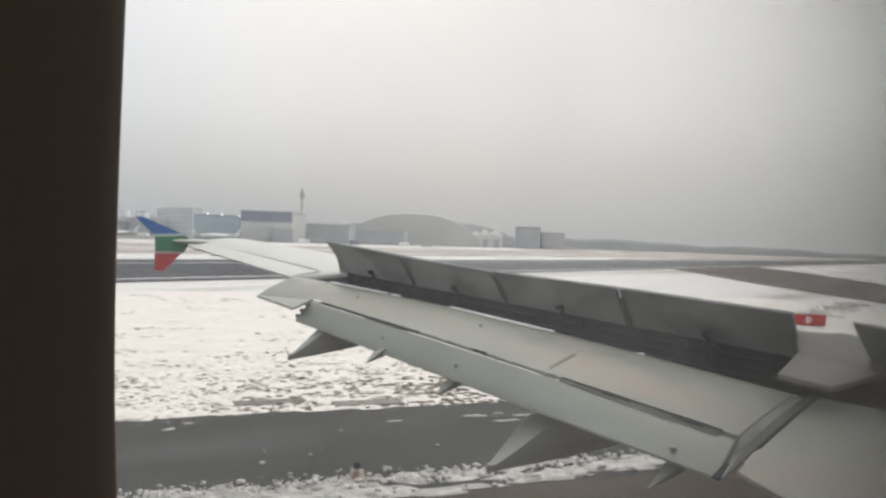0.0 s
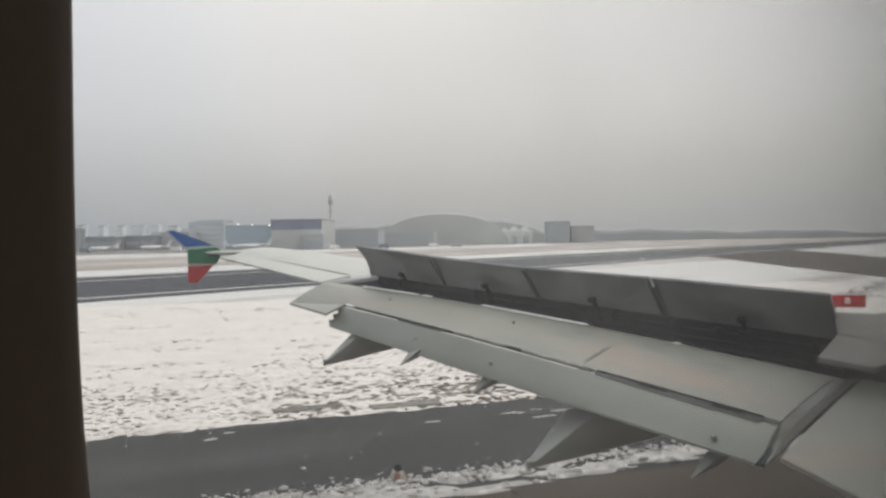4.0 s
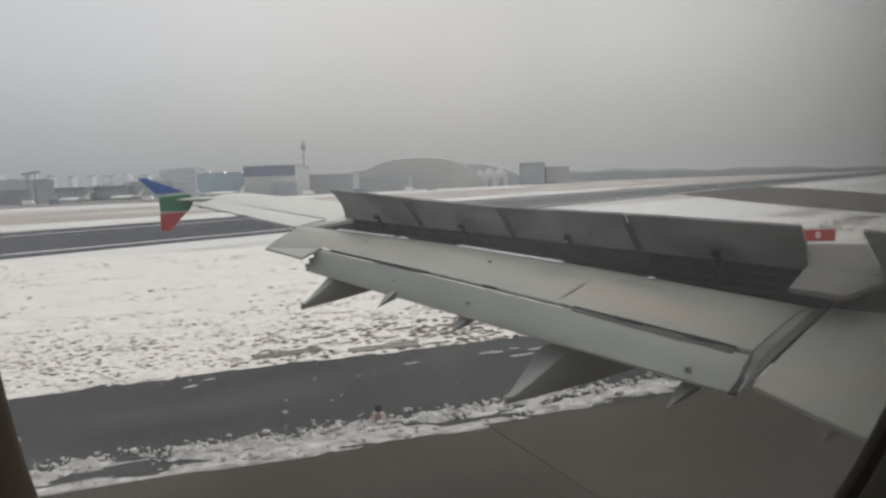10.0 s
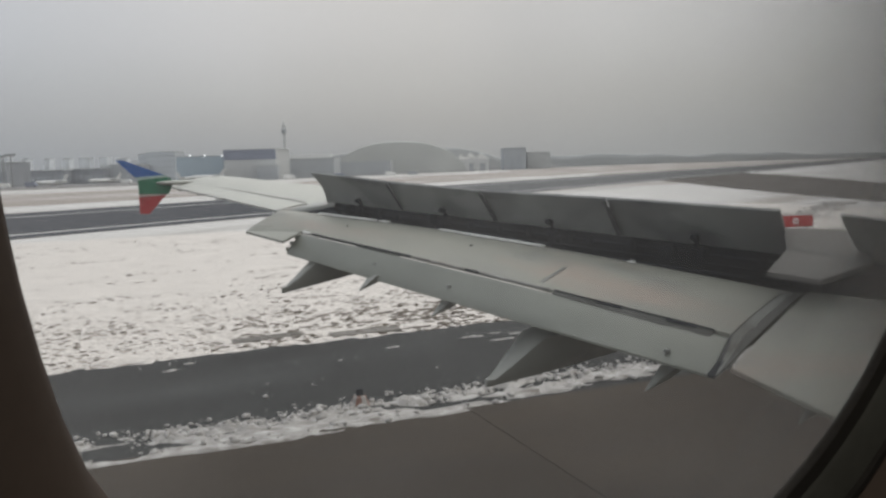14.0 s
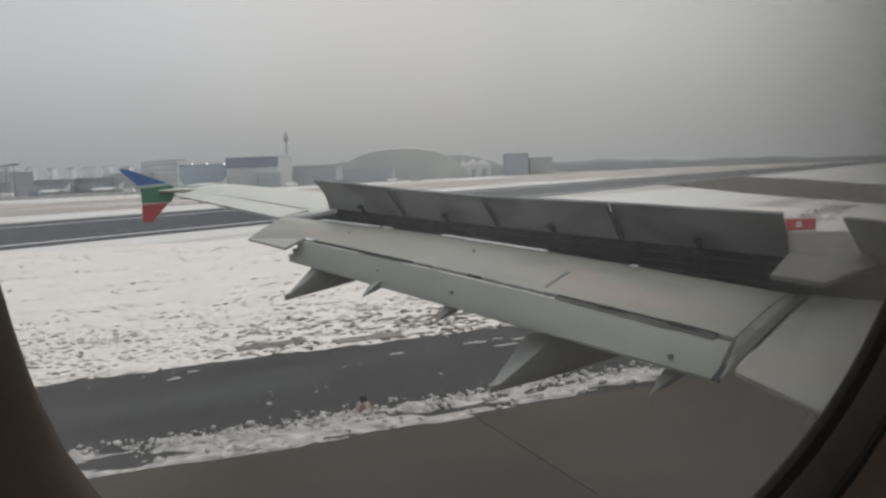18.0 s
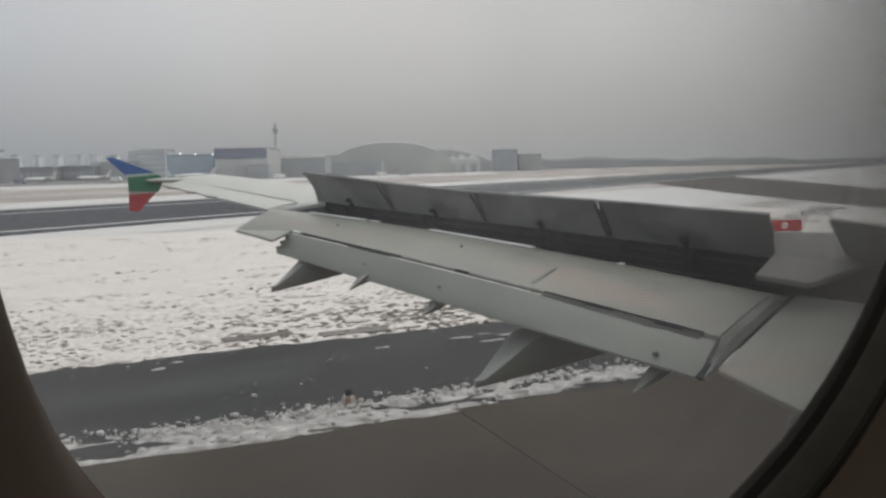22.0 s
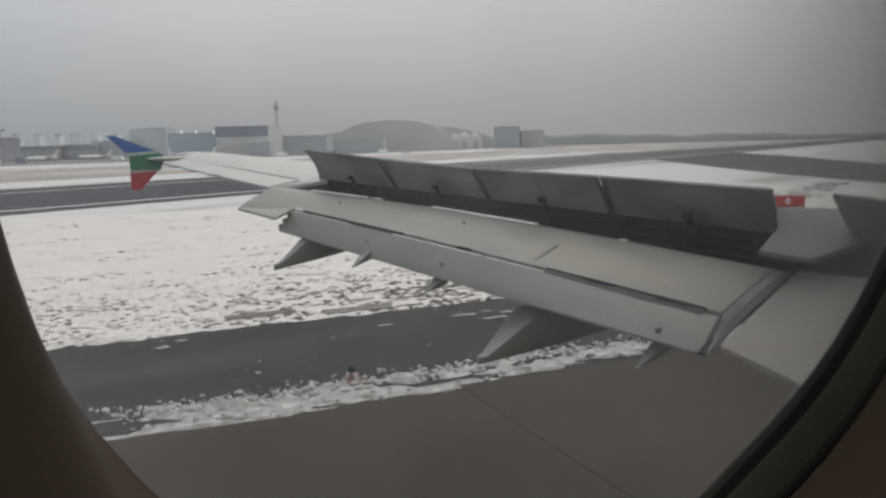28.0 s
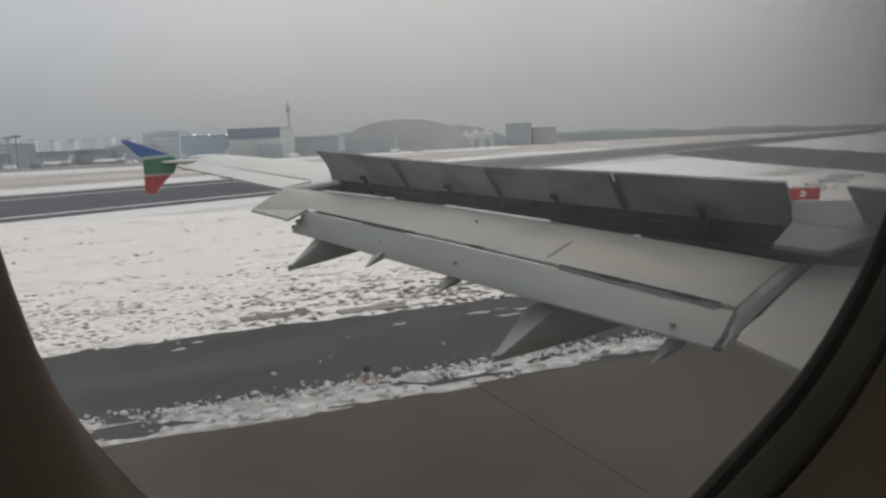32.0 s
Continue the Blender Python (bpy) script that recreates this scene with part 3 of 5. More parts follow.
for k in range(7):
    t = k / 6
    base = AIL_IN.lerp(AIL_OUT, t)
    l = 11.62 + (15.38 - 11.62) * t
    base = AIL_IN + (AIL_OUT - AIL_IN) * ((l - 12.0) / 3.2)
    c = 2.35 - 0.85 * t
    aft = 0.42 * c * 0.5
    rings.append([(base.x + aft * 0.9 + (c - aft) * s, l, base.z + 0.075 * (1 - 0.4 * t) + c * h * 0.62 + 0.004) for s, h in PROFILE])
smooth(part("outer_wing", loft(rings), OUTER_PAINT, wing, "pale grey outer wing skin"), 60)
rows = []
for s, up in ((0.0, 0.0), (0.5, 0.045), (1.0, 0.082)):
    rows.append([AIL_IN + (AIL_OUT - AIL_IN) * ((l - 12.0) / 3.2) + Vector((s * 0.44 * (1 - 0.25 * (l - 12.1) / 3.1), 0, up * (1 - 0.3 * (l - 12.1) / 3.1))) for l in (12.05, 12.8, 13.6, 14.4, 15.18)])
smooth(part("aileron", sheet(rows, 0.025, bevel=0.003), OUTER_PAINT, wing, "pale grey aileron"))
hinge = [AIL_IN + (AIL_OUT - AIL_IN) * ((l - 12.0) / 3.2) + Vector((0.45 * (1 - 0.25 * (l - 12.1) / 3.1), 0, 0.088 * (1 - 0.3 * (l - 12.1) / 3.1))) for l in (12.1, 13.6, 15.1)]
part("hinge_gap", sheet([hinge, [p + Vector((0.035, 0, 0.006)) for p in hinge]], 0.01), SEAL_GREY, wing, "dark aileron hinge gap")
for l in (13.4, 14.0, 14.6):
    p = AIL_IN + (AIL_OUT - AIL_IN) * ((l - 12.0) / 3.2)
    part("static_wick", boxed(p + Vector((-0.16, -0.006, -0.006)), p + Vector((0.02, 0.006, 0.006))), DARK_METAL_SHADE, wing)
part("wing_step", sheet([[(2.246, 12.06, -0.56), (2.97, 11.62, -0.44)], [(2.36, 11.86, -0.6), (2.99, 11.4, -0.47)]], 0.05, bevel=0.006), WING_PAINT, wing)
# near-black sheet paints the shaded wedge between outer wing and cove
part("cove_fillet", sheet([[(2.30, 12.0, -0.59), (2.95, 11.5, -0.49)], [(2.55, 11.3, -0.72), (2.98, 11.1, -0.66)]], 0.03), DARK_METAL_SHADE, wing)

# wing tip fence
fence = part("tip_fence", prism([(0.541, -0.091), (1.012, -0.021), (1.148, -0.126), (1.039, -0.339), (0.552, -0.336)], "l", 15.36, 15.44), GREEN_PAINT, wing, "blue, green and red painted wing tip fence with pale bands")
part("upper_fin", prism([(0.201, 0.252), (0.319, 0.257), (0.875, 0.033), (0.99, -0.008), (0.498, -0.04)], "l", 15.37, 15.43), BLUE_PAINT, fence, "blue upper fin")
part("stripe", prism([(0.498, -0.04), (0.99, -0.008), (1.04, -0.045), (0.541, -0.091)], "l", 15.355, 15.445), STRIPE_GREEN, fence, "pale green band")
part("stripe", prism([(0.552, -0.336), (1.039, -0.339), (0.995, -0.36), (0.549, -0.385)], "l", 15.355, 15.445), STRIPE_PINK, fence, "pale pink band")
part("lower_fin", prism([(0.549, -0.385), (0.995, -0.36), (0.706, -0.679), (0.549, -0.67)], "l", 15.37, 15.43), RED_PAINT, fence, "red lower fin")
bm = bmesh.new()
bmesh.ops.create_uvsphere(bm, u_segments=16, v_segments=10, radius=0.5)
bmesh.ops.transform(bm, matrix=Matrix.Translation((1.3, 15.3, -0.145)) @ Matrix.Diagonal((0.95, 0.22, 0.09, 1)), verts=bm.verts)
smooth(part("tip_pod", bm, OUTER_PAINT, wing, "pale tapered wing tip pod"), 80)

# inboard: end strip, inner flap, fixed panel, inner spoiler
in_f, in_b = [Vector((4.815, 4.70, -1.012)), Vector((4.83, 4.05, -0.99)), Vector((4.86, 1.9, -1.0))], [Vector((3.957, 4.55, -1.46)), Vector((3.83, 3.7, -1.50)), Vector((3.66, 1.9, -1.56))]
rows = [[p + Vector((0.3, 0, -0.2)) for p in in_f], [p + Vector((0.2, 0, -0.05)) for p in in_f]]
for t in (0, 0.3, 0.65, 1.0):
    rows.append([lerp(a, b, t) + Vector((0, 0, 0.06 * t * (1 - t))) for a, b in zip(in_f, in_b)])
smooth(part("inner_flap", sheet(rows, 0.035, bevel=0.004), FLAP_PAINT, wing, "extended grey inner flap with rusty stains"))
# dirty strip that bridges the two flap ends, a little below their skins
near_edge = [Vector(FRONT_IN).lerp(Vector(SLOT_IN), q) + Vector((0, 0, 0.05 * q * (1 - q))) for q in (0.0, 0.2, 0.4, 0.6, 0.8, 1.0)] + [Vector(SLOT_IN).lerp(Vector(TAB_IN), q) + Vector((0, 0, -0.01)) for q in (0.35, 0.7, 1.0)]
far_edge = [(in_f[0] + Vector((0, 0.03, 0))).lerp(in_b[0] + Vector((0, 0.03, 0)), k / 8) + Vector((0, 0, 0.06 * (k / 8) * (1 - k / 8))) for k in range(9)]
strip_rows = [[p + Vector((0, -0.008, -0.004)) for p in near_edge], [p.lerp(q, 0.5) + Vector((0, 0, -0.008)) for p, q in zip(near_edge, far_edge)], [q + Vector((0, 0.008, -0.006)) for q in far_edge]]
end_strip = smooth(part("flap_end_strip", sheet(strip_rows, 0.014), STRIP_PALE, wing, "dirty grey strip between the flaps"))
# darker sheet laid on the strip in place of an open gap
dirty_rows = [[p.lerp(q, m) + Vector((0, 0, 0.004)) for p, q in zip(strip_rows[1], strip_rows[2])] for m in (0.05, 0.5, 0.97)]
part("strip_gap", sheet(dirty_rows, 0.006), STRIP_GREY, end_strip, "dark dirty sheet in place of the gap along the inner flap")
# dark sheets paint shade at the strip's aft end and over the tab's end
part("end_gap", sheet([[(3.94, 4.775, -1.556), (4.07, 4.80, -1.468)], [(3.945, 4.70, -1.552), (4.075, 4.72, -1.462)]], 0.012), DARK_METAL_SHADE, end_strip, "near-black sheet for the shade at the strip's aft end")
part("end_gap", sheet([[Vector(TAB_IN) + Vector((0, 0.004, 0.006)), Vector(SLOT_IN) + Vector((0, 0.004, 0.004))], [Vector(TAB_IN) + Vector((0, -0.05, -0.004)), Vector(SLOT_IN) + Vector((0, -0.03, -0.004))]], 0.012), GAP_DARK, end_strip, "dark sheet painting shade over the end of the tab")
part("fixed_panel", sheet([[(5.215, 5.366, -0.592), (5.436, 4.872, -0.582)], [(4.98, 5.086, -0.728), (5.045, 4.335, -0.771)], [(4.617, 4.917, -0.871), (4.685, 4.462, -0.889)]], 0.04, bevel=0.005), PANEL_PAINT, wing, "pale fixed panel between the spoilers")
part("panel_seam", sheet([[(4.988, 5.086, -0.721), (5.053, 4.335, -0.764)], [(4.972, 5.086, -0.726), (5.037, 4.335, -0.769)]], 0.01), SEAL_GREY, wing)
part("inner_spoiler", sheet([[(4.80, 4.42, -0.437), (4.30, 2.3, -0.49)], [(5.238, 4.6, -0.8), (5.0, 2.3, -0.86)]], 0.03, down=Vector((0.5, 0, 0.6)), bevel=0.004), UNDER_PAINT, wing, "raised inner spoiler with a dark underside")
# near-black web paints the shade under the inner spoiler
part("inner_spar_web", sheet([[(5.3, 5.3, -0.8), (5.3, 1.9, -0.86)], [(5.32, 5.3, -1.25), (5.32, 1.9, -1.3)]], 0.03, down=Vector((1, 0, 0))), DARK_METAL_SHADE, wing)

# ---- cabin wall with the window (ahead, left, up) ----
WF, WL, WZ = 0.1017, 0.2245, 0.0233


def oval(ahead, aft, n=120):
    """A rounded opening, ahead and aft of its middle each (half width, half height, power)."""
    pts = []
    for k in range(n):
        c, s = math.cos(2 * math.pi * k / n), math.sin(2 * math.pi * k / n)
        r = [((abs(c) / a) ** p + (abs(s) / b) ** p) ** (-1 / p) for a, b, p in (ahead, aft)]
        t = min(1.0, max(0.0, (c + 0.3) / 0.6))
        t = t * t * (3 - 2 * t)
        pts.append((c * (r[1] + (r[0] - r[1]) * t), s * (r[1] + (r[0] - r[1]) * t)))
    return pts


def ring_at(a, b, power, depth, aft=None):
    return [(WF + u, WL - depth, WZ + v) for u, v in oval((a, b, power), aft or (a, b, power))]


wall = tagged(thing("wall_cabin", "brown cabin side lining round the oval window", "wall", AIR), kind="structure")
# inner lining with the reveal: flared ahead and drawn in aft to fit the camera's view
reveal = [(0.26, 0.32, 2.2, -0.06), (0.15, 0.205, 2.1, -0.01), (0.1235, 0.179, 2.1, 0.0), (0.119, 0.1745, 2.1, 0.0042, (0.108, 0.173, 2.4)), (0.1225, 0.178, 2.12, 0.0075, (0.1, 0.171, 2.9)), (0.126, 0.182, 2.15, 0.0115, (0.0972, 0.1692, 3.2)),
          (0.1275, 0.1835, 2.15, 0.0135, (0.0965, 0.1685, 3.33)), (0.129, 0.185, 2.2, 0.0155, (0.0968, 0.1688, 3.33)), (0.133, 0.19, 2.2, 0.02, (0.099, 0.171, 3.3)), (0.14, 0.2, 2.3, 0.0275, (0.106, 0.18, 3.2)),
          (0.15, 0.212, 2.4, 0.0335, (0.118, 0.195, 3.0)), (0.17, 0.235, 2.4, 0.036, (0.14, 0.22, 2.8)), (0.22, 0.29, 2.4, 0.037, (0.2, 0.28, 2.6))]
rings = [ring_at(*r) for r in reveal]


def wall_edge(depth):
    out = []
    for u, v in oval((1.0, 1.0, 2.0), (1.0, 1.0, 2.0)):
        k = 1.3 / max(abs(u), abs(v))
        out.append((WF + u * k * 1.4, WL - depth, WZ + v * k * 1.1))
    return out


rings.append(wall_edge(0.037))
smooth(part("lining", loft(rings, closed=False), CABIN_PLASTIC, wall, "brown moulded window lining"), 50)
AFT = (0.116, 0.188, 3.0)


def ring_set(rows):
    return loft([ring_at(*r, AFT) for r in rows], closed=False)


seal_ob = smooth(part("window_seal", ring_set([(0.132, 0.19, 2.1, -0.006), (0.1085, 0.164, 2.08, -0.0012), (0.1066, 0.1621, 2.08, 0.0), (0.1063, 0.1618, 2.08, 0.0012), (0.1068, 0.1623, 2.08, 0.0024), (0.1092, 0.1647, 2.08, 0.003)]), RUBBER, wall, "black rubber window seal"), 50)
smooth(part("retainer_ring", ring_set([(0.1091, 0.1646, 2.08, 0.0028), (0.11, 0.1655, 2.08, 0.0038), (0.1165, 0.172, 2.1, 0.0046)]), RING_GREY, seal_ob, "dull grey retainer ring"), 50)
smooth(part("lip", ring_set([(0.1164, 0.1719, 2.1, 0.0044), (0.1169, 0.1724, 2.1, 0.0056), (0.1182, 0.1737, 2.1, 0.0056), (0.1192, 0.1747, 2.1, 0.0042)]), RUBBER, seal_ob, "thin black lip"), 50)
part("outer_skin", loft([ring_at(0.26, 0.32, 2.2, -0.06), wall_edge(-0.06)], closed=False), CABIN_PLASTIC, wall)
# plain walls that close the cabin behind the camera
for lo, hi in (((-1.66, -3.2, -1.4), (2.04, -3.1, 1.5)), ((-1.7, -3.2, -1.42), (-1.64, 0.25, 1.5)), ((2.0, -3.2, -1.42), (2.06, 0.25, 1.5)), ((-1.7, -3.2, -1.45), (2.06, 0.3, -1.36)), ((-1.7, -3.2, 1.44), (2.06, 0.3, 1.5))):
    part("cabin_panel", boxed(lo, hi), CABIN_PLASTIC, wall)
# unseen plates: one meets the wing root, the aft one blocks sky light
part("fuselage_side", boxed((2.08, 0.30, -1.9), (11.0, 0.36, 1.5)), WING_PAINT, wall)
part("fuselage_side", boxed((-16.0, 0.30, -1.9), (-1.72, 0.36, 1.5)), WING_PAINT, wall)
pane_mat = bpy.data.materials.new("window_acrylic")
pane_mat.use_nodes = True
pn, pl = pane_mat.node_tree.nodes, pane_mat.node_tree.links
pn.remove(pn["Principled BSDF"])
p_clear, p_gloss, p_mix = pn.new("ShaderNodeBsdfTransparent"), pn.new("ShaderNodeBsdfGlossy"), pn.new("ShaderNodeMixShader")
p_film, p_dirty = pn.new("ShaderNodeBsdfTranslucent"), pn.new("ShaderNodeMixShader")
p_noise, p_range, p_co = pn.new("ShaderNodeTexNoise"), pn.new("ShaderNodeMapRange"), pn.new("ShaderNodeTexCoord")
p_noise.inputs["Scale"].default_value, p_noise.inputs["Detail"].default_value = 14.0, 4.0
p_range.inputs[1].default_value, p_range.inputs[2].default_value = 0.3, 0.75
p_range.inputs[3].default_value, p_range.inputs[4].default_value = 0.009, 0.03
p_film.inputs[0].default_value = (0.85, 0.83, 0.8, 1)
p_clear.inputs[0].default_value = (0.98, 0.98, 0.975, 1)
p_gloss.inputs["Roughness"].default_value = 0.08
p_face, p_square, p_gain = pn.new("ShaderNodeLayerWeight"), pn.new("ShaderNodeMath"), pn.new("ShaderNodeMath")
p_square.operation, p_square.inputs[1].default_value = "POWER", 3.5
p_gain.operation, p_gain.inputs[1].default_value, p_gain.inputs[2].default_value = "MULTIPLY_ADD", 10.0, 0.003
pl.new(p_face.outputs["Facing"], p_square.inputs[0])
pl.new(p_square.outputs[0], p_gain.inputs[0])
pl.new(p_gain.outputs[0], p_mix.inputs[0])
pl.new(p_co.outputs["Object"], p_noise.inputs["Vector"])
pl.new(p_noise.outputs["Fac"], p_range.inputs[0])
pl.new(p_range.outputs[0], p_dirty.inputs[0])
pl.new(p_clear.outputs[0], p_dirty.inputs[1])
pl.new(p_film.outputs[0], p_dirty.inputs[2])
pl.new(p_dirty.outputs[0], p_mix.inputs[1])
pl.new(p_gloss.outputs[0], p_mix.inputs[2])
pl.new(p_mix.outputs[0], pn["Material Output"].inputs[0])
window = tagged(thing("window_1", "oval cabin window with a clear acrylic pane", "window", AIR), kind="structure")
bm = loft([ring_at(0.165, 0.215, 2.2, -0.02), ring_at(0.167, 0.217, 2.2, -0.0235)])
pane = part("pane", bm, pane_mat, window, "clear scratched acrylic pane")
pane.visible_shadow = False
inner_pane = part("pane", loft([ring_at(0.142, 0.197, 2.2, -0.0075), ring_at(0.143, 0.198, 2.2, -0.0095)]), pane_mat, window, "thin inner scratch pane")
inner_pane.visible_shadow = False

# ---- ground ----
R34 = radians(34)


def rw(u, v):
    """Runway axes (along, across) to ground axes (ahead, left)."""
    return (u * math.cos(R34) - v * math.sin(R34), u * math.sin(R34) + v * math.cos(R34))


def flat(points, z, thick=0.3):
    bm = prism([(f, l) for f, l in points], "z", z, z - thick)
    return bm


RUN = GROUND @ Matrix.Rotation(R34, 4, "Z")
solo("ground", boxed((-3000, -3000, -1.0), (3000, 3000, -0.08)), FAR_SNOW, "wide flat airfield ground under old snow", "ground", RUN, kind="structure")


def strip(name, v0, v1, z, material, label, category, u0=-900, u1=1800):
    return solo(name, boxed((u0, v0, z - 0.2), (u1, v1, z)), material, label, category, RUN, kind="structure")


strip("runway", 63.5, 108, 0.0, RUNWAY, "dark asphalt runway swept clear of snow", "runway", u1=112)
# the far stretch gets a paler colour that paints in haze
strip("runway", 63.5, 108, 0.0, surface("haze_paled_asphalt", (0.13, 0.133, 0.138), 0.9, 0.0, 3.0, 0.03, 0.12, 0.12, 0.1, stretch=(0.2, 1, 1), spec=0.1), "far asphalt stretch of the runway, paled for haze", "runway", u0=112)
strip("runway_edge_line", 66.6, 67.5, 0.012, MARK_WHITE, "white painted runway edge line", "marking")
strip("runway_edge_line", 96.6, 97.5, 0.012, MARK_WHITE, "white painted runway edge line", "marking")
strip("verge", 135, 228, -0.03, EARTH_SNOW, "brown bare verge with thin streaks of snow", "ground")
for v0, v1, u0 in ((109, 134.6, 250), (228.4, 301, 420)):
    solo("verge", flat([(u0, v0), (1800, v0), (1800, v1), (u0 + 120, v1), (u0 + 40, (v0 + v1) / 2)], -0.034), EARTH_SNOW, "thin brown grass and snow beyond the runway", "ground", RUN, kind="structure")
strip("far_taxiway", 302, 330, -0.02, surface("far_asphalt", (0.2, 0.19, 0.185), 0.8, 0.0, 0.6, 0.04, 0.1, 0.15, 0.1, stretch=(0.1, 1, 1), second=(0.45, 0.44, 0.43), spread=(0.55, 0.7)), "grey far taxiway with drifted snow", "taxiway")
strip("apron", 335, 900, 0.0, surface("apron_concrete", (0.2, 0.195, 0.19), 0.8, 0.0, 0.6, 0.03, 0.1, 0.15, 0.1), "grey wet apron in front of the hangars", "apron")

# taxiway under the aircraft: concrete slabs over a dark bed
taxi = solo("taxiway", boxed((-90, -26, -0.4), (58, 14.4, -0.03)), JOINT, "brown-grey concrete taxiway of large slabs", "taxiway", GROUND, kind="structure")
solo("shoulder", boxed((-90, 14.4, -0.3), (47, 22.6, -0.02)), ASPHALT, "dark wet asphalt taxiway shoulder", "shoulder", GROUND, kind="structure")
solo("shoulder", flat([(47, 13.0), (59, 14.4), (63, 23), (66, 40), (60, 40), (54, 27), (47, 22.5)], -0.022), ASPHALT, "dark asphalt fillet at the taxiway turn", "shoulder", GROUND, kind="structure")
solo("connector", flat([(58, -26), (58, 14.4), (61.5, 22), (66, 36), (70, 58), (88, 99), (125, 172), (185, 212), (150, 150), (112, 92), (96, 50), (92, 20), (130, 8), (180, 4), (180, -26)], -0.004), HAZED_CONCRETE, "brown-grey connecting taxiway turning to the runway", "taxiway", GROUND, kind="structure")


# ---- snow: one relief over the near field ----
def value_noise(x, y, seed):
    """Smooth noise from 0 to 1 on arrays."""
    rng = np.random.RandomState(seed)
    table = rng.rand(256, 256)
    xi, yi = np.floor(x).astype(int), np.floor(y).astype(int)
    u, v = x - xi, y - yi
    u, v = u * u * (3 - 2 * u), v * v * (3 - 2 * v)
    a, b = table[xi % 256, yi % 256], table[(xi + 1) % 256, yi % 256]
    c, d = table[xi % 256, (yi + 1) % 256], table[(xi + 1) % 256, (yi + 1) % 256]
    return (a * (1 - u) + b * u) * (1 - v) + (c * (1 - u) + d * u) * v


def layered(x, y, seed, octaves=4):
    total, amp = 0.0, 0.5
    for k in range(octaves):
        total = total + amp * value_noise(x * 2 ** k, y * 2 ** k, seed + k)
        amp *= 0.5
    return total / (1 - 0.5 ** octaves)


def step01(x):
    x = np.clip(x, 0, 1)
    return x * x * (3 - 2 * x)


def berm_line(f):
    """The ploughed ridge: straight along the taxiway, then curving left at the turn."""
    return 15.25 + 0.03 * np.clip(f, -20, 40) + np.clip(f - 38, 0, 99) ** 1.75 * 0.085


def snow_relief(f, l):
    ridge = berm_line(f) + 0.5 * (layered(f * 0.35, l * 0 + 3.0, 11, 3) - 0.5)
    big = step01((f - 11) / 24)
    lump = layered(f * 3.4, l * 3.4, 21, 5)
    patch = layered(f * 0.55, l * 0.2, 25, 3)
    width = 0.36 + 0.6 * big
    berm = (0.16 + 0.43 * big) * np.exp(-((l - ridge) / width) ** 2) * np.clip(2.8 * (lump - 0.41) + 1.1 * (patch - 0.33) + 0.9 * big, 0.0, 1.5)
    berm = berm + 0.095 * np.exp(-((l - ridge + 0.85) / 0.19) ** 2) * np.clip(6 * (layered(f * 1.1, l * 2.5, 71, 5) - 0.44), 0, 1.2)
    slush = step01((l - ridge + 1.3 - 0.2 * step01((f - 4) / 10)) / 0.15) * step01((ridge + 0.15 - l) / 0.3) * step01((layered(f * 0.5, l * 1.7, 91, 5) - 0.465) / 0.1)
    berm = np.maximum(berm, 0.1 * slush * (0.75 + 0.5 * layered(f * 5.0, l * 5.0, 95, 3)))
    edge = np.maximum(21.5 - 0.6 * np.clip((7 - f) / 8, 0, 1) + 0.8 * (layered(f * 0.3, l * 0.0, 31, 3) - 0.5) + 0.5 * (layered(f * 1.5, l * 1.2, 33, 4) - 0.5), ridge + 0.2)
    field = step01((l - edge) / 1.0)
    rough = layered(f * 0.8, l * 1.3, 41, 5)
    clods = np.clip(layered(f * 3.4, l * 5.0, 51, 4) - 0.63 - 0.3 * (0.5 - layered(f * 0.25, l * 0.5, 57, 3)), 0, 1) * 0.32 * np.clip((36 - l) / 9, 0.15, 1) * step01((l - edge - 0.25) / 0.5)
    crumbs = np.clip(layered(f * 2.2, l * 2.2, 61, 3) - 0.8, 0, 1) * 0.5 * np.exp(-((l - ridge - 0.9) / 1.3) ** 2)
    h = -0.075 + berm + crumbs + field * (0.1 + 0.07 * (rough - 0.5) - clods) - 0.07 * field * np.exp(-((l - edge - 1.1) / 0.07) ** 2) * step01((layered(f * 0.9, l * 0.3, 81, 3) - 0.4) / 0.1)
    inside = l < ridge - 1.45
    return np.where(inside, -0.09, h)


def relief_mesh(fs, ls):
    F, L = np.meshgrid(fs, ls, indexing="ij")
    Z = snow_relief(F, L)
    verts = np.stack([F, L, Z], -1).reshape(-1, 3)
    nf, nl = len(fs), len(ls)
    i, j = np.meshgrid(np.arange(nf - 1), np.arange(nl - 1), indexing="ij")
    a = (i * nl + j).ravel()
    quads = np.stack([a, a + nl, a + nl + 1, a + 1], -1)
    mesh = bpy.data.meshes.new("snow_field")
    mesh.from_pydata(verts.tolist(), [], quads.tolist())
    mesh.update()
    mesh.polygons.foreach_set("use_smooth", [True] * len(mesh.polygons))
    return mesh


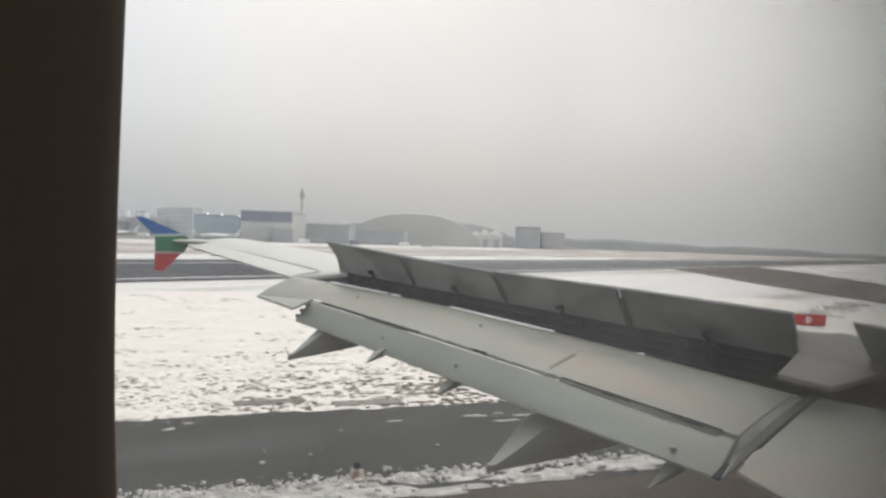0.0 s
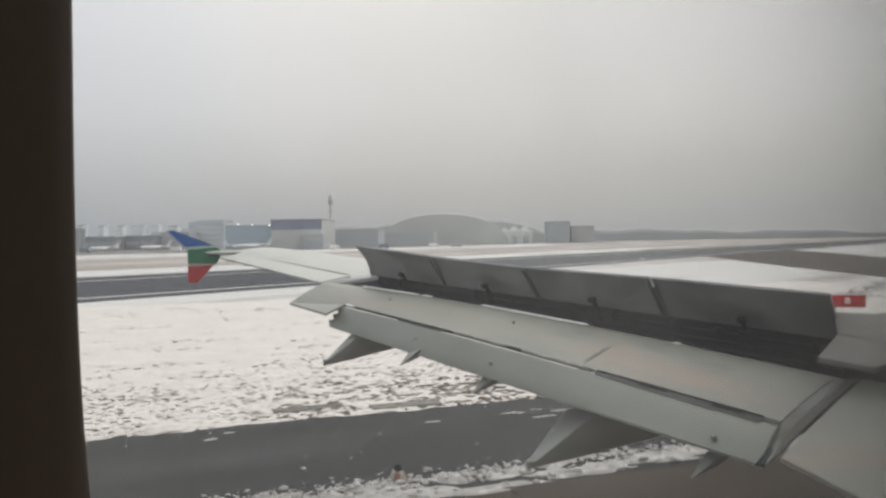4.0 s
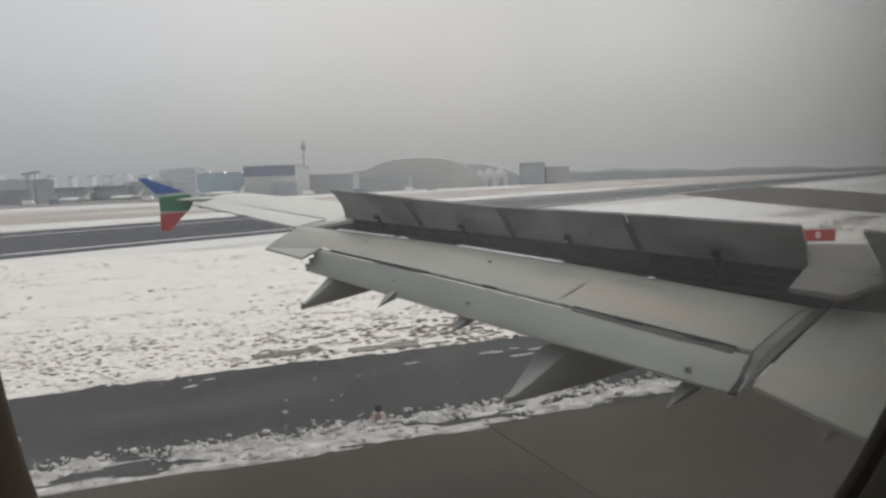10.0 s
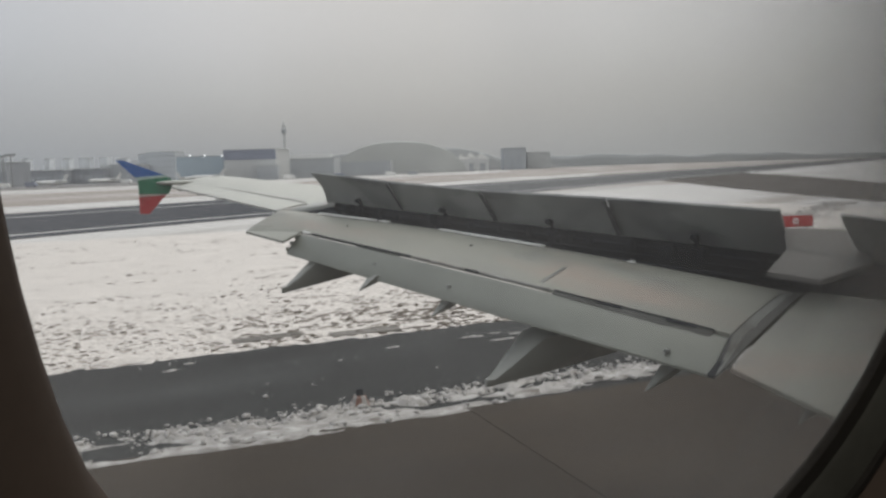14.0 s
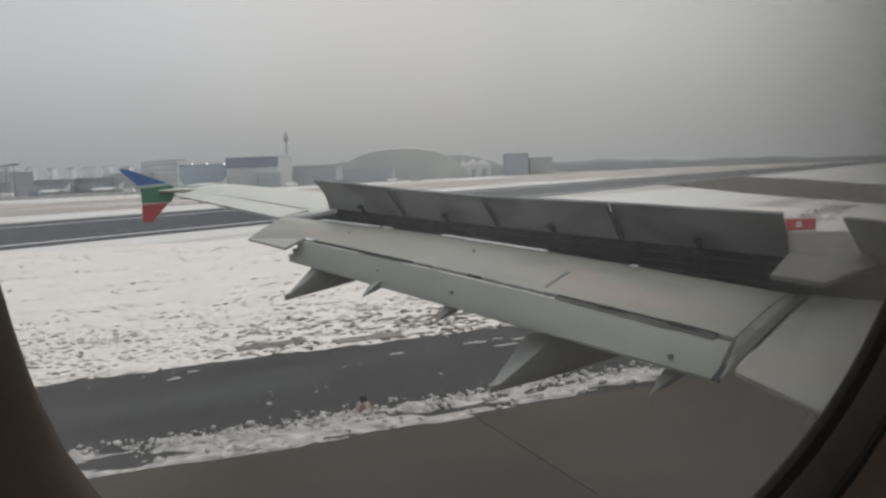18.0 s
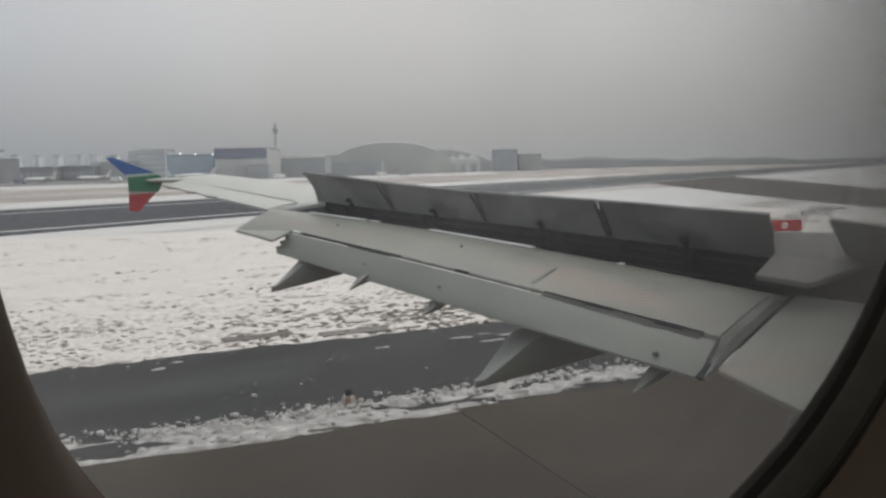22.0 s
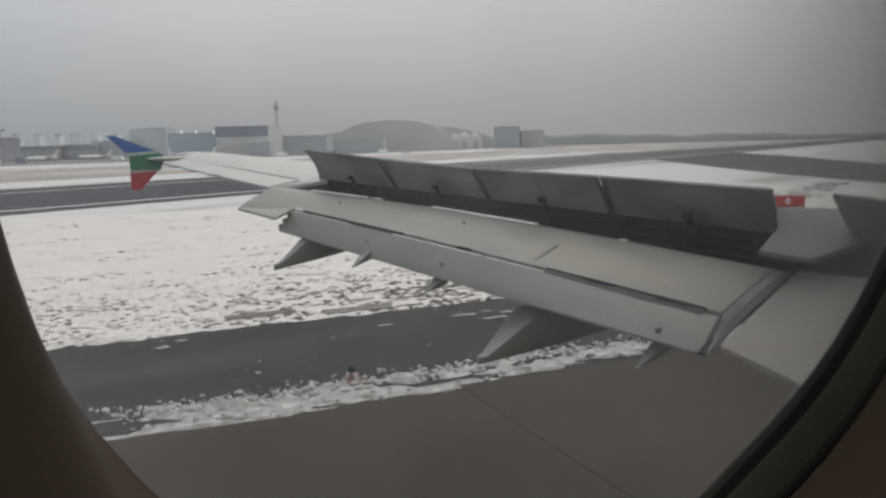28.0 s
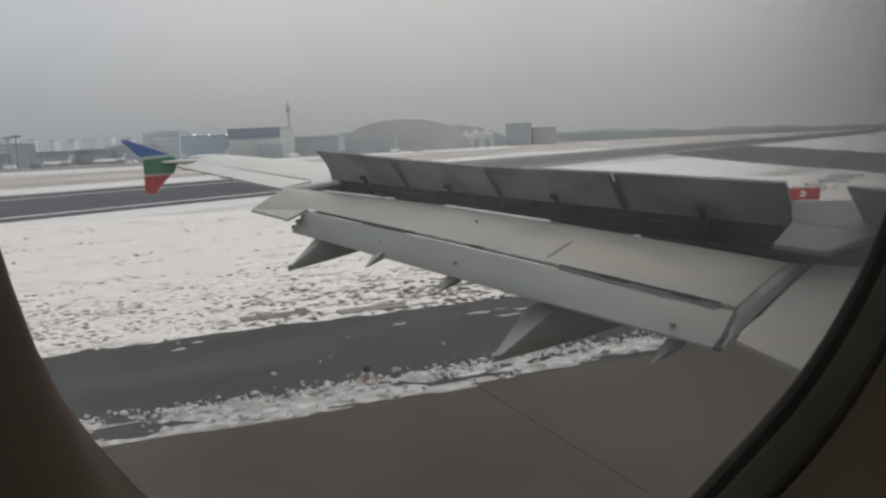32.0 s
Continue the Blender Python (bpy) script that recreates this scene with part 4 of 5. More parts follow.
def blob_mesh(name, blobs):
    """Many uneven lumps in one mesh: (centre, radii, seed) each."""
    bm = bmesh.new()
    bmesh.ops.create_icosphere(bm, subdivisions=1, radius=1.0)
    unit = np.array([v.co[:] for v in bm.verts])
    tris = np.array([[v.index for v in f.verts] for f in bm.faces])
    bm.free()
    verts, faces = [], []
    for k, (centre, radii, wild) in enumerate(blobs):
        shape = unit * np.random.RandomState(k).uniform(1 - wild, 1 + wild, (len(unit), 1))
        verts.append(shape * np.array(radii) + np.array(centre))
        faces.append(tris + k * len(unit))
    mesh = bpy.data.meshes.new(name)
    mesh.from_pydata(np.concatenate(verts).tolist(), [], np.concatenate(faces).tolist())
    mesh.polygons.foreach_set("use_smooth", [True] * len(mesh.polygons))
    return mesh


near_f = np.concatenate([np.arange(-18, -4, 0.3), np.arange(-4, 24, 0.075), np.arange(24, 48, 0.2), np.arange(48, 61, 0.4)])
near_l = np.concatenate([np.arange(13.6, 17.6, 0.055), np.arange(17.6, 30, 0.085), np.arange(30, 40, 0.2), np.arange(40, 66, 0.6)])
snow = tagged(new("snow_field", relief_mesh(near_f, near_l)), "old trampled snow with earth showing through beside the taxiway", "snow", kind="stuff")
snow.data.materials.append(SNOW)
snow.data.materials.append(BERM_SNOW)
mid = np.empty(len(snow.data.polygons) * 3)
snow.data.polygons.foreach_get("center", mid)
mid = mid.reshape(-1, 3)
snow.data.polygons.foreach_set("material_index", (mid[:, 1] < berm_line(mid[:, 0]) + 1.6).astype(np.int32))
snow.matrix_basis = GROUND

SNOW_LUMP = surface("snow_lump", (0.52, 0.5, 0.475), 0.8, 0.0, 12, 2.0, 0.15, 0.1, 0.3)
# loose chunks of snow on the shoulder
rng = random.Random(7)
spots = []
for _ in range(2600):
    f = rng.uniform(-6, 34)
    k = rng.random()
    l = rng.gauss(0.16, 0.27) if k > 0.1 else (rng.gauss(-0.85, 0.12) if k > 0.03 else rng.uniform(0.5, 6))
    if l > -1.15:
        spots.append((f, l, rng.uniform(0.012, 0.034) * rng.choice((1, 1, 1, 1, 1.5, 2.2)), rng.uniform(0.8, 1.7), rng.uniform(0.8, 1.5)))
sf = np.array([p[0] for p in spots])
sl = berm_line(sf) + 0.5 * (layered(sf * 0.35, sf * 0 + 3.0, 11, 3) - 0.5) + np.array([p[1] for p in spots])
kept = [k for k in range(len(spots)) if spots[k][1] > 0.9 or layered(sf[k:k + 1] * 0.55, sl[k:k + 1] * 0.2, 25, 3)[0] > 0.3 - 0.012 * max(0.0, sf[k] - 10)]
spots, sf, sl = [spots[k] for k in kept], sf[kept], sl[kept]
sz = np.maximum(-0.02, snow_relief(sf, sl))
lumps = [((f, l, z + r * 0.3), (r * w, r * d, r * 0.85), 0.45) for f, l, z, (_, _, r, w, d) in zip(sf, sl, sz, spots)]
for _ in range(26):
    f, l, r = rng.uniform(-8, 26), 21.1 - abs(rng.gauss(0, 0.7)) - (0.5 if rng.random() < 0.5 else 0), rng.uniform(0.05, 0.16)
    for k in range(3):
        lumps.append(((f + rng.uniform(-r, r) * 1.6, l + rng.uniform(-r, r) * 0.4, -0.018), (r * rng.uniform(0.8, 1.6), r * rng.uniform(0.3, 0.6), rng.uniform(0.012, 0.035)), 0.4))
chunks = tagged(new("snow_chunks", blob_mesh("snow_chunks", lumps)), "loose grey-white chunks of ploughed snow", "snow", kind="stuff")
chunks.data.materials.append(SNOW_LUMP)
chunks.matrix_basis = GROUND

# low drifts beside the turn
rng = random.Random(29)
lumps = []
for _ in range(170):
    u, v = rng.uniform(60, 88), 12.5 + rng.gauss(0, 0.9)
    f, l = rw(u, v)
    r = rng.uniform(0.08, 0.3)
    lumps.append(((f, l, 0.02 + r * 0.1), (r * rng.uniform(1, 2.2), r, r * 0.45), 0.4))
drifts = tagged(new("snow_drift", blob_mesh("snow_drift", lumps)), "low lumpy drifts of ploughed snow", "snow", kind="stuff")
drifts.data.materials.append(SNOW_LUMP)
drifts.matrix_basis = GROUND

# bare clods of earth and tufts that poke through the snow
rng = random.Random(19)
spots = []
for _ in range(900):
    cf, cl = rng.uniform(-12, 30), 22.0 + abs(rng.gauss(0, 5.5))
    if rng.random() > 1.15 - 0.45 * math.exp(-((cf - 11) / 7) ** 2) and cl > 25:
        continue
    near = math.exp(-((cf - 11) / 6) ** 2) * (1.0 if cl < 27 else 0.3)
    for _ in range(rng.randint(2, 5 + int(9 * near))):
        spots.append((cf + rng.gauss(0, 0.45), cl + rng.gauss(0, 0.18), rng.uniform(0.02, 0.055) * (1 + 0.6 * near)))
for _ in range(260):
    cf, cl = rng.uniform(-20, 50), rng.uniform(29, 62)
    for _ in range(rng.randint(1, 6)):
        spots.append((cf + rng.gauss(0, 0.9), cl + rng.gauss(0, 0.2), rng.uniform(0.03, 0.075)))
tf, tl = np.array([p[0] for p in spots]), np.array([p[1] for p in spots])
tz = snow_relief(tf, tl)
lumps = [((f, l, z + 0.004), (r * 2.1, r * 0.95, r * 0.33), 0.5) for f, l, z, (_, _, r) in zip(tf, tl, tz, spots) if l > 21.9]
clods_ob = tagged(new("earth_clods", blob_mesh("earth_clods", lumps)), "dark brown clods of earth poking through the snow", "earth", kind="stuff")
clods_ob.data.materials.append(EARTH)
clods_ob.matrix_basis = GROUND

# duct cover at the edge of the snow
SLAB_GREY = surface("duct_concrete", (0.2, 0.185, 0.17), 0.9, 0.0, 12, 1.5, 0.15, 0.2, 0.2, dirt=(0.15, 0.135, 0.12), dirt_scale=2.0, dirt_spread=(0.5, 0.7), spec=0.1)
cover = thing("duct_cover", "grey concrete duct cover lying free of snow", "cover", GROUND @ Matrix.Translation((3.95, 23.1, -0.035)) @ Matrix.Rotation(radians(4), 4, "Z"))
part("kerb", boxed((-1.06, -0.36, -0.1), (1.06, 0.36, 0.055), 0.02), SLAB_GREY, cover)
for k in range(2):
    part("lid", boxed((-1.0 + 1.01 * k, -0.31, 0.04), (-0.01 + 1.01 * k, 0.31, 0.075), 0.01), SLAB_GREY, cover)

# striped edge marker standing in the ploughed ridge
MARKER_ORANGE = surface("faded_orange", (0.24, 0.125, 0.09), 0.7, 0.0, 20, 3.0, 0.15, 0.15, 0.05)
MARKER_WHITE = surface("dirty_marker_white", (0.36, 0.34, 0.32), 0.7, 0.0, 20, 3.0, 0.15, 0.15, 0.05)
marker = thing("edge_marker", "white and faded orange edge marker with a dark lamp cap", "marker", GROUND @ Matrix.Translation((4.4, 15.6, -0.06)))
for k in range(8):
    a0, a1 = radians(45 * k), radians(45 * k + 45)
    bm = bmesh.new()
    ring = [[bm.verts.new((q * math.cos(a), q * math.sin(a), z)) for a in (a0, (a0 + a1) / 2, a1)] for q, z in ((0.21, -0.05), (0.2, 0.04), (0.13, 0.22), (0.07, 0.26))]
    for lo, hi in zip(ring, ring[1:]):
        for c in range(2):
            bm.faces.new((lo[c], lo[c + 1], hi[c + 1], hi[c]))
    part("shell_segment", bm, MARKER_ORANGE if k % 2 else MARKER_WHITE, marker)
bm = bmesh.new()
bmesh.ops.create_cone(bm, cap_ends=True, segments=14, radius1=0.08, radius2=0.06, depth=0.13)
bmesh.ops.translate(bm, vec=(0, 0, 0.31), verts=bm.verts)
part("lamp_cap", bm, DARK_METAL_SHADE, marker, "dark lamp cap")

# ---- taxiway slabs, markings ----
slab_mesh = {}


def slab(f0, l0, df, dl):
    key = (df, dl)
    if key not in slab_mesh:
        bm = boxed((0.007, 0.007, -0.028), (df - 0.007, dl - 0.007, 0.0), 0.004)
        mesh = bpy.data.meshes.new("slab")
        bm.to_mesh(mesh)
        bm.free()
        mesh.materials.append(CONCRETE)
        slab_mesh[key] = mesh
    ob = new("slab", slab_mesh[key])
    ob.parent = taxi
    ob.location = (f0, l0, 0)


for i in range(-4, 8):
    for j in range(5):
        slab(i * 7.5 - 1.3, 14.4 - 7.5 * (j + 1), 7.5, 7.5)


def painted(name, points, z, material, label, m=GROUND):
    return solo(name, flat(points, z, 0.004), material, label, "marking", m, kind="structure")


def bar(f0, f1, l0, l1, shift=0.0):
    return [(f0, l0), (f1, l0), (f1 + shift, l1), (f0 + shift, l1)]


for f0 in (34.5, 35.1):
    painted("holding_line", bar(f0, f0 + 0.3, 15.0, 5.0, 0.5), 0.006, MARK_YELLOW, "yellow painted holding position line")
    painted("holding_line", bar(f0, f0 + 0.3, 21.4, 17.5, 0.3), -0.014, MARK_YELLOW, "yellow painted holding position line")
for k in range(5):
    for f0 in (32.6, 33.4):
        l0 = 14.6 - 1.9 * k
        painted("holding_dash", bar(f0 + 0.1 * k, f0 + 0.1 * k + 0.35, l0, l0 - 1.0, 0.1), 0.006, MARK_YELLOW, "yellow painted holding position dash")
# red no-entry panel with white lettering on the connecting taxiway
e1, e2 = Vector((0.955, -0.3, 0)).normalized(), Vector((0.3, 0.955, 0)).normalized()
NE = GROUND @ Matrix(((e1.x, e2.x, 0, 64.0), (e1.y, e2.y, 0, 25.0), (0, 0, 1, 0), (0, 0, 0, 1)))
painted("no_entry_panel", [(0, 0), (10.5, 0), (10.5, 4.6), (0, 4.6)], 0.006, MARK_RED, "red painted ground panel", NE)
text = bpy.data.curves.new("no_entry_text", "FONT")
text.body, text.size, text.extrude = "NO ENTRY", 3.6, 0.002
text.materials.append(MARK_WHITE)
letters = tagged(new("no_entry_text", text), "white painted words on the red panel", "marking", kind="structure")
letters.matrix_basis = NE @ Matrix.Translation((0.5, 0.95, 0.012)) @ Matrix.Diagonal((0.58, 1.0, 1, 1))
for k in range(3):
    painted("holding_line", [(-3.5, 5.6 + 0.6 * k), (12, 5.6 + 0.6 * k), (12, 5.85 + 0.6 * k), (-3.5, 5.85 + 0.6 * k)], 0.006, MARK_YELLOW, "yellow painted holding position line", NE)

# concrete covers in the snow
COVER = surface("cover_concrete", (0.2, 0.185, 0.165), 0.85, 0.0, 15, 1.2, 0.15, 0.15, 0.2)
for f, l, w, d in ((6.6, 22.5, 2.0, 0.6), (38.0, 35.8, 3.2, 1.8), (39.2, 29.2, 2.2, 1.3)):
    z = float(snow_relief(np.array(f), np.array(l)))
    solo("drain_cover", boxed((f - w / 2, l - d / 2, -0.3), (f + w / 2, l + d / 2, max(z, 0.0) + 0.05), 0.006), COVER, "flat concrete drain cover lying in the snow", "cover", GROUND, group="drain covers")


# ---- signs and lights beside the taxiway ----
def no_entry_sign(f, l):
    t = thing("no_entry_sign", "red airfield sign with a white barred disc on short legs", "sign", GROUND @ Matrix.Translation((f, l, 0)) @ Matrix.Rotation(radians(68), 4, "Z"))
    board = part("board", boxed((-0.07, -1.1, 0.16), (0.07, 1.1, 0.86), 0.015), RED_PAINT, t, "red board")
    part("frame", boxed((-0.06, -1.14, 0.12), (0.05, 1.14, 0.17), 0.008), DARK_METAL_SHADE, t)
    for y in (-0.75, 0.75):
        part("leg", boxed((-0.03, y - 0.03, -0.05), (0.03, y + 0.03, 0.13), 0.005), DARK_METAL_SHADE, t)
    bm = bmesh.new()
    bmesh.ops.create_cone(bm, cap_ends=True, segments=24, radius1=0.2, radius2=0.2, depth=0.01)
    bmesh.ops.transform(bm, matrix=Matrix.Translation((-0.076, 0, 0.51)) @ Matrix.Rotation(radians(90), 4, "Y"), verts=bm.verts)
    part("disc", bm, WHITE_PAINT, board, "white disc")
    part("bar", boxed((-0.09, -0.15, 0.47), (-0.08, 0.15, 0.55)), RED_PAINT, board, "red bar")
    return t


no_entry_sign(40.7, 40.4)

AMBER = glowing("amber_lens", (1.0, 0.62, 0.2), 4.0)
YELLOW_CASE = surface("yellow_case", (0.55, 0.38, 0.05), 0.5, 0.0, 40, 4, 0.06, 0.1, 0.02)
guard = thing("guard_light", "yellow guard light with two lenses, one lit amber", "light", GROUND @ Matrix.Translation((61.0, 39.5, 0)) @ Matrix.Rotation(radians(60), 4, "Z"))
case = part("case", boxed((-0.12, -0.35, 0.35), (0.12, 0.35, 0.75), 0.03), YELLOW_CASE, guard, "yellow lamp case")
part("stand", boxed((-0.05, -0.05, -0.05), (0.05, 0.05, 0.36), 0.01), DARK_METAL_SHADE, guard)
part("base_plate", boxed((-0.3, -0.4, -0.08), (0.3, 0.4, 0.0), 0.01), COVER, guard)
for y, mat_ in ((0.17, AMBER), (-0.17, DARK_METAL_SHADE)):
    bm = bmesh.new()
    bmesh.ops.create_cone(bm, cap_ends=True, segments=18, radius1=0.12, radius2=0.1, depth=0.05)
    bmesh.ops.transform(bm, matrix=Matrix.Translation((-0.14, y, 0.55)) @ Matrix.Rotation(radians(90), 4, "Y"), verts=bm.verts)
    part("lens", bm, mat_, case)

post = thing("marker_post", "short white marker post in a scraped patch of snow", "post", GROUND @ Matrix.Translation((30.4, 30.8, 0.0)))
bm = bmesh.new()
bmesh.ops.create_cone(bm, cap_ends=True, segments=16, radius1=0.14, radius2=0.12, depth=1.1)
bmesh.ops.translate(bm, vec=(0, 0, 0.55), verts=bm.verts)
part("shaft", bm, WHITE_PAINT, post)
part("cap", boxed((-0.13, -0.13, 1.08), (0.13, 0.13, 1.16), 0.03), WHITE_PAINT, post)
part("foot", boxed((-0.3, -0.3, -0.1), (0.3, 0.3, 0.04), 0.02), COVER, post)

LAMP_WHITE = glowing("edge_lamp", (1.0, 0.97, 0.9), 2.0)
for k in range(7):
    u = -30 + 60 * k
    t = thing("runway_edge_light", "small lit runway edge light on a short stalk", "light", RUN @ Matrix.Translation((u, 64.6, 0.0)), group="runway edge lights")
    bm = bmesh.new()
    bmesh.ops.create_cone(bm, cap_ends=True, segments=10, radius1=0.05, radius2=0.04, depth=0.3)
    bmesh.ops.translate(bm, vec=(0, 0, 0.15), verts=bm.verts)
    part("stalk", bm, DARK_METAL_SHADE, t)
    bm = bmesh.new()
    bmesh.ops.create_uvsphere(bm, u_segments=10, v_segments=6, radius=0.07)
    bmesh.ops.translate(bm, vec=(0, 0, 0.36), verts=bm.verts)
    part("lens", bm, LAMP_WHITE, t)


# ---- the far side of the airfield: placed to fit the camera's view, at assumed distances ----
def across(view_x, d):
    return (view_x - 790) / 1474 * d


def height(view_x, view_y, d):
    return 4.7 + (307 - 0.0367 * (view_x - 784) - view_y) / 1474 * d


# far-side colours below are lightened towards the sky to paint in haze
CLAD_GREY = surface("grey_cladding", (0.44, 0.46, 0.475), 0.8, 0.0, 1.0, 0.1, 0.05, 0.06, 0.0)
CLAD_PALE = surface("pale_cladding", (0.52, 0.53, 0.53), 0.8, 0.0, 1.0, 0.1, 0.05, 0.06, 0.0)
CLAD_NAVY = surface("dark_blue_cladding", (0.25, 0.27, 0.33), 0.8, 0.0, 1.0, 0.1, 0.05, 0.06, 0.0)
ROOF_GREY = surface("roof_sheet", (0.58, 0.6, 0.59), 0.85, 0.0, 1.0, 0.05, 0.05, 0.08, 0.0)
HAZE_GREY = surface("hazed_grey_cladding", (0.44, 0.455, 0.455), 0.85, 0.0, 1.0, 0.1, 0.06, 0.1, 0.0, spec=0.1)
BLOCK_GREY = surface("hazed_apartment", (0.58, 0.61, 0.64), 0.85, 0.0, 1.0, 0.1, 0.05, 0.06, 0.0)
PANE_GREY = surface("hazed_glazing", (0.4, 0.425, 0.45), 0.4, 0.0, 1.0, 0.1, 0.05, 0.06, 0.0)
ROOF_WHITE = surface("snowy_roof", (0.62, 0.63, 0.63), 0.8, 0.0, 1.0, 0.1, 0.05, 0.06, 0.0)
FLOOD = glowing("flood_lamp", (0.95, 0.97, 1.0), 1.5)


def building(name, x0, x1, top, d, deep, wall_mat, label, bays=0, storeys=0, roof_mat=None, band=0.0, band_mat=None, group="", door_bays=0):
    """A box-shaped building facing the airfield, with roof, window bays, doors and a coloured upper band."""
    a, b = across(x0, d), across(x1, d)
    h = height((x0 + x1) / 2, top, d)
    t = thing(name, label, "building", Matrix.Translation((a, d, -0.08)), group)
    w = b - a
    part("wall", boxed((0, 0, 0), (w, deep, h)), wall_mat, t)
    part("roof", boxed((-0.4, -0.4, h), (w + 0.4, deep + 0.4, h + 0.35)), roof_mat or ROOF_GREY, t)
    if band:
        part("upper_band", boxed((-0.15, -0.25, h * (1 - band)), (w + 0.15, 0.0, h - 0.05)), band_mat, t, "dark upper cladding band")
    for i in range(door_bays):
        x = w * (i + 0.06) / door_bays
        part("door_leaf", boxed((x, -0.12 - 0.1 * (i % 2), 0.1), (x + w * 0.9 / door_bays, 0.0, h * (0.95 - band) * 0.8)), wall_mat, t)
    for s in range(storeys):
        for i in range(bays):
            x, z = w * (i + 0.25) / bays, h * (s + 0.4) / (storeys + 0.3)
            win = part("window", boxed((x, -0.06, z), (x + w * 0.5 / bays, 0.02, z + h * 0.4 / (storeys + 0.3))), PANE_GREY, t)
    return t


hangar = building("hangar", 405, 497, 281, 430, 40, CLAD_PALE, "pale hangar with a dark blue upper band", door_bays=5, band=0.33, band_mat=CLAD_NAVY)
building("hangar_annex", 462, 500, 309, 424, 5.5, CLAD_GREY, "low grey annex built onto the hangar", bays=6, storeys=1)
HANGAR_BLUE = surface("light_blue_cladding", (0.42, 0.495, 0.55), 0.8, 0.0, 1.0, 0.1, 0.05, 0.06, 0.0)
blue_hangar = building("hangar", 320, 404, 294, 450, 35, HANGAR_BLUE, "pale blue hangar with flood lamps on its roof edge", door_bays=6)
for view_x in (345, 371, 402):
    lamp = thing("flood_lamp", "lit flood lamp on the hangar roof edge", "lamp", Matrix.Translation((across(view_x, 449), 449.4, height(view_x, 293.5, 449))), "flood lamps")
    part("bracket", boxed((-0.12, -0.1, -0.7), (0.12, 0.5, 0.0)), DARK_METAL_SHADE, lamp)
    bm = bmesh.new()
    bmesh.ops.create_uvsphere(bm, u_segments=10, v_segments=6, radius=0.42)
    bmesh.ops.translate(bm, vec=(0, -0.25, 0.15), verts=bm.verts)
    part("lens", bm, FLOOD, lamp)
building("office_block", 268, 318, 287, 520, 20, BLOCK_GREY, "grey flat-roofed office block", bays=8, storeys=5)
building("office_block", 253, 270, 291, 524, 20, BLOCK_GREY, "lower grey office block", bays=3, storeys=4)
building("workshop", 186, 254, 310, 500, 18, CLAD_GREY, "low grey flat-roofed workshop", bays=8, storeys=1)
terminal = building("terminal", 500, 600, 297, 480, 30, CLAD_GREY, "long low grey terminal with white roof edges", bays=16, storeys=1)
for z in (1.1, 2.5):
    h0 = height(550, 297, 480)
    part("roof_edge", boxed((-0.5, -0.8 + z, h0 + z * 0.9 - 0.4), (across(595, 480) - across(500, 480), 2.0 + z * 3, h0 + z * 0.9)), WHITE_PAINT, terminal, "white roof edge")
building("cargo_shed", 597, 700, 301, 520, 25, CLAD_GREY, "low grey cargo shed", door_bays=8)
CLAD_SHED = surface("dark_shed_cladding", (0.31, 0.325, 0.35), 0.85, 0.0, 1.0, 0.1, 0.08, 0.12, 0.0, spec=0.1)
building("workshop", -46, 18, 308, 425, 25, CLAD_SHED, "dark grey hangar with a paler upper wall", door_bays=4, band=0.4, band_mat=CLAD_GREY)
building("workshop", 18, 120, 322, 480, 12, CLAD_SHED, "low dark service shed", bays=10, storeys=1)
building("workshop", 118, 190, 318, 490, 12, CLAD_SHED, "low dark service shed", bays=8, storeys=1)
BOX_BLUE = surface("hazed_blue_cladding", (0.42, 0.445, 0.465), 0.85, 0.0, 1.0, 0.1, 0.06, 0.1, 0.0, spec=0.1)
building("hangar", 902, 942, 275, 640, 30, BOX_BLUE, "tall box hangar in haze-paled blue-grey", door_bays=3, roof_mat=BOX_BLUE)
building("hangar", 944, 985, 282, 655, 30, HAZE_GREY, "plain grey box-shaped hangar", door_bays=3, roof_mat=HAZE_GREY)
rng = random.Random(3)
for view_x, wide, top in ((-130, 26, 292), (-95, 18, 297), (-60, 22, 295), (-20, 16, 300), (8, 14, 293), (46, 10, 297), (86, 9, 296), (118, 12, 295), (148, 18, 293), (184, 14, 292), (214, 18, 293), (240, 12, 297)):
    building("apartment_block", view_x, view_x + wide, top + 5, 1150 + rng.uniform(-60, 60), 16, BLOCK_GREY, "apartment tower beyond the airfield, paled for haze", bays=4, storeys=8, group="apartment blocks")

# arched hangar
AD = 600
arch = thing("arched_hangar", "large grey arched hangar with a curved sheet roof", "building", Matrix.Translation((across(715, AD), AD, -0.08)))
aw, ah = (across(838, AD) - across(598, AD)) / 2, height(720, 264, AD)
rings = []
for y in (0, 8, 30, 60):
    ring = []
    for k in range(29):
        a = math.pi * k / 28
        ring.append((-aw * math.copysign(abs(math.cos(a)) ** 0.85, math.cos(a)), y, ah * math.sin(a) ** 1.2 * (1.0 if y else 0.97)))
    rings.append(ring)
# the arch's grey carries painted haze too
ARCH_GREY = surface("hazed_arch_sheet", (0.53, 0.54, 0.52), 0.9, 0.0, 1.0, 0.05, 0.05, 0.08, 0.0, spec=0.1)
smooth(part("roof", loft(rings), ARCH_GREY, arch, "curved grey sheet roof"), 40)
for k in range(13):
    x = -aw * 0.6 + aw * 1.2 * k / 13
    hgt = ah * 0.55 * (1 - (x / aw) ** 2) ** 0.6
    part("door_leaf", boxed((x, -0.35 - 0.15 * (k % 2), 0), (x + aw * 1.2 / 13 - 0.2, -0.05, hgt)), ARCH_GREY, arch)
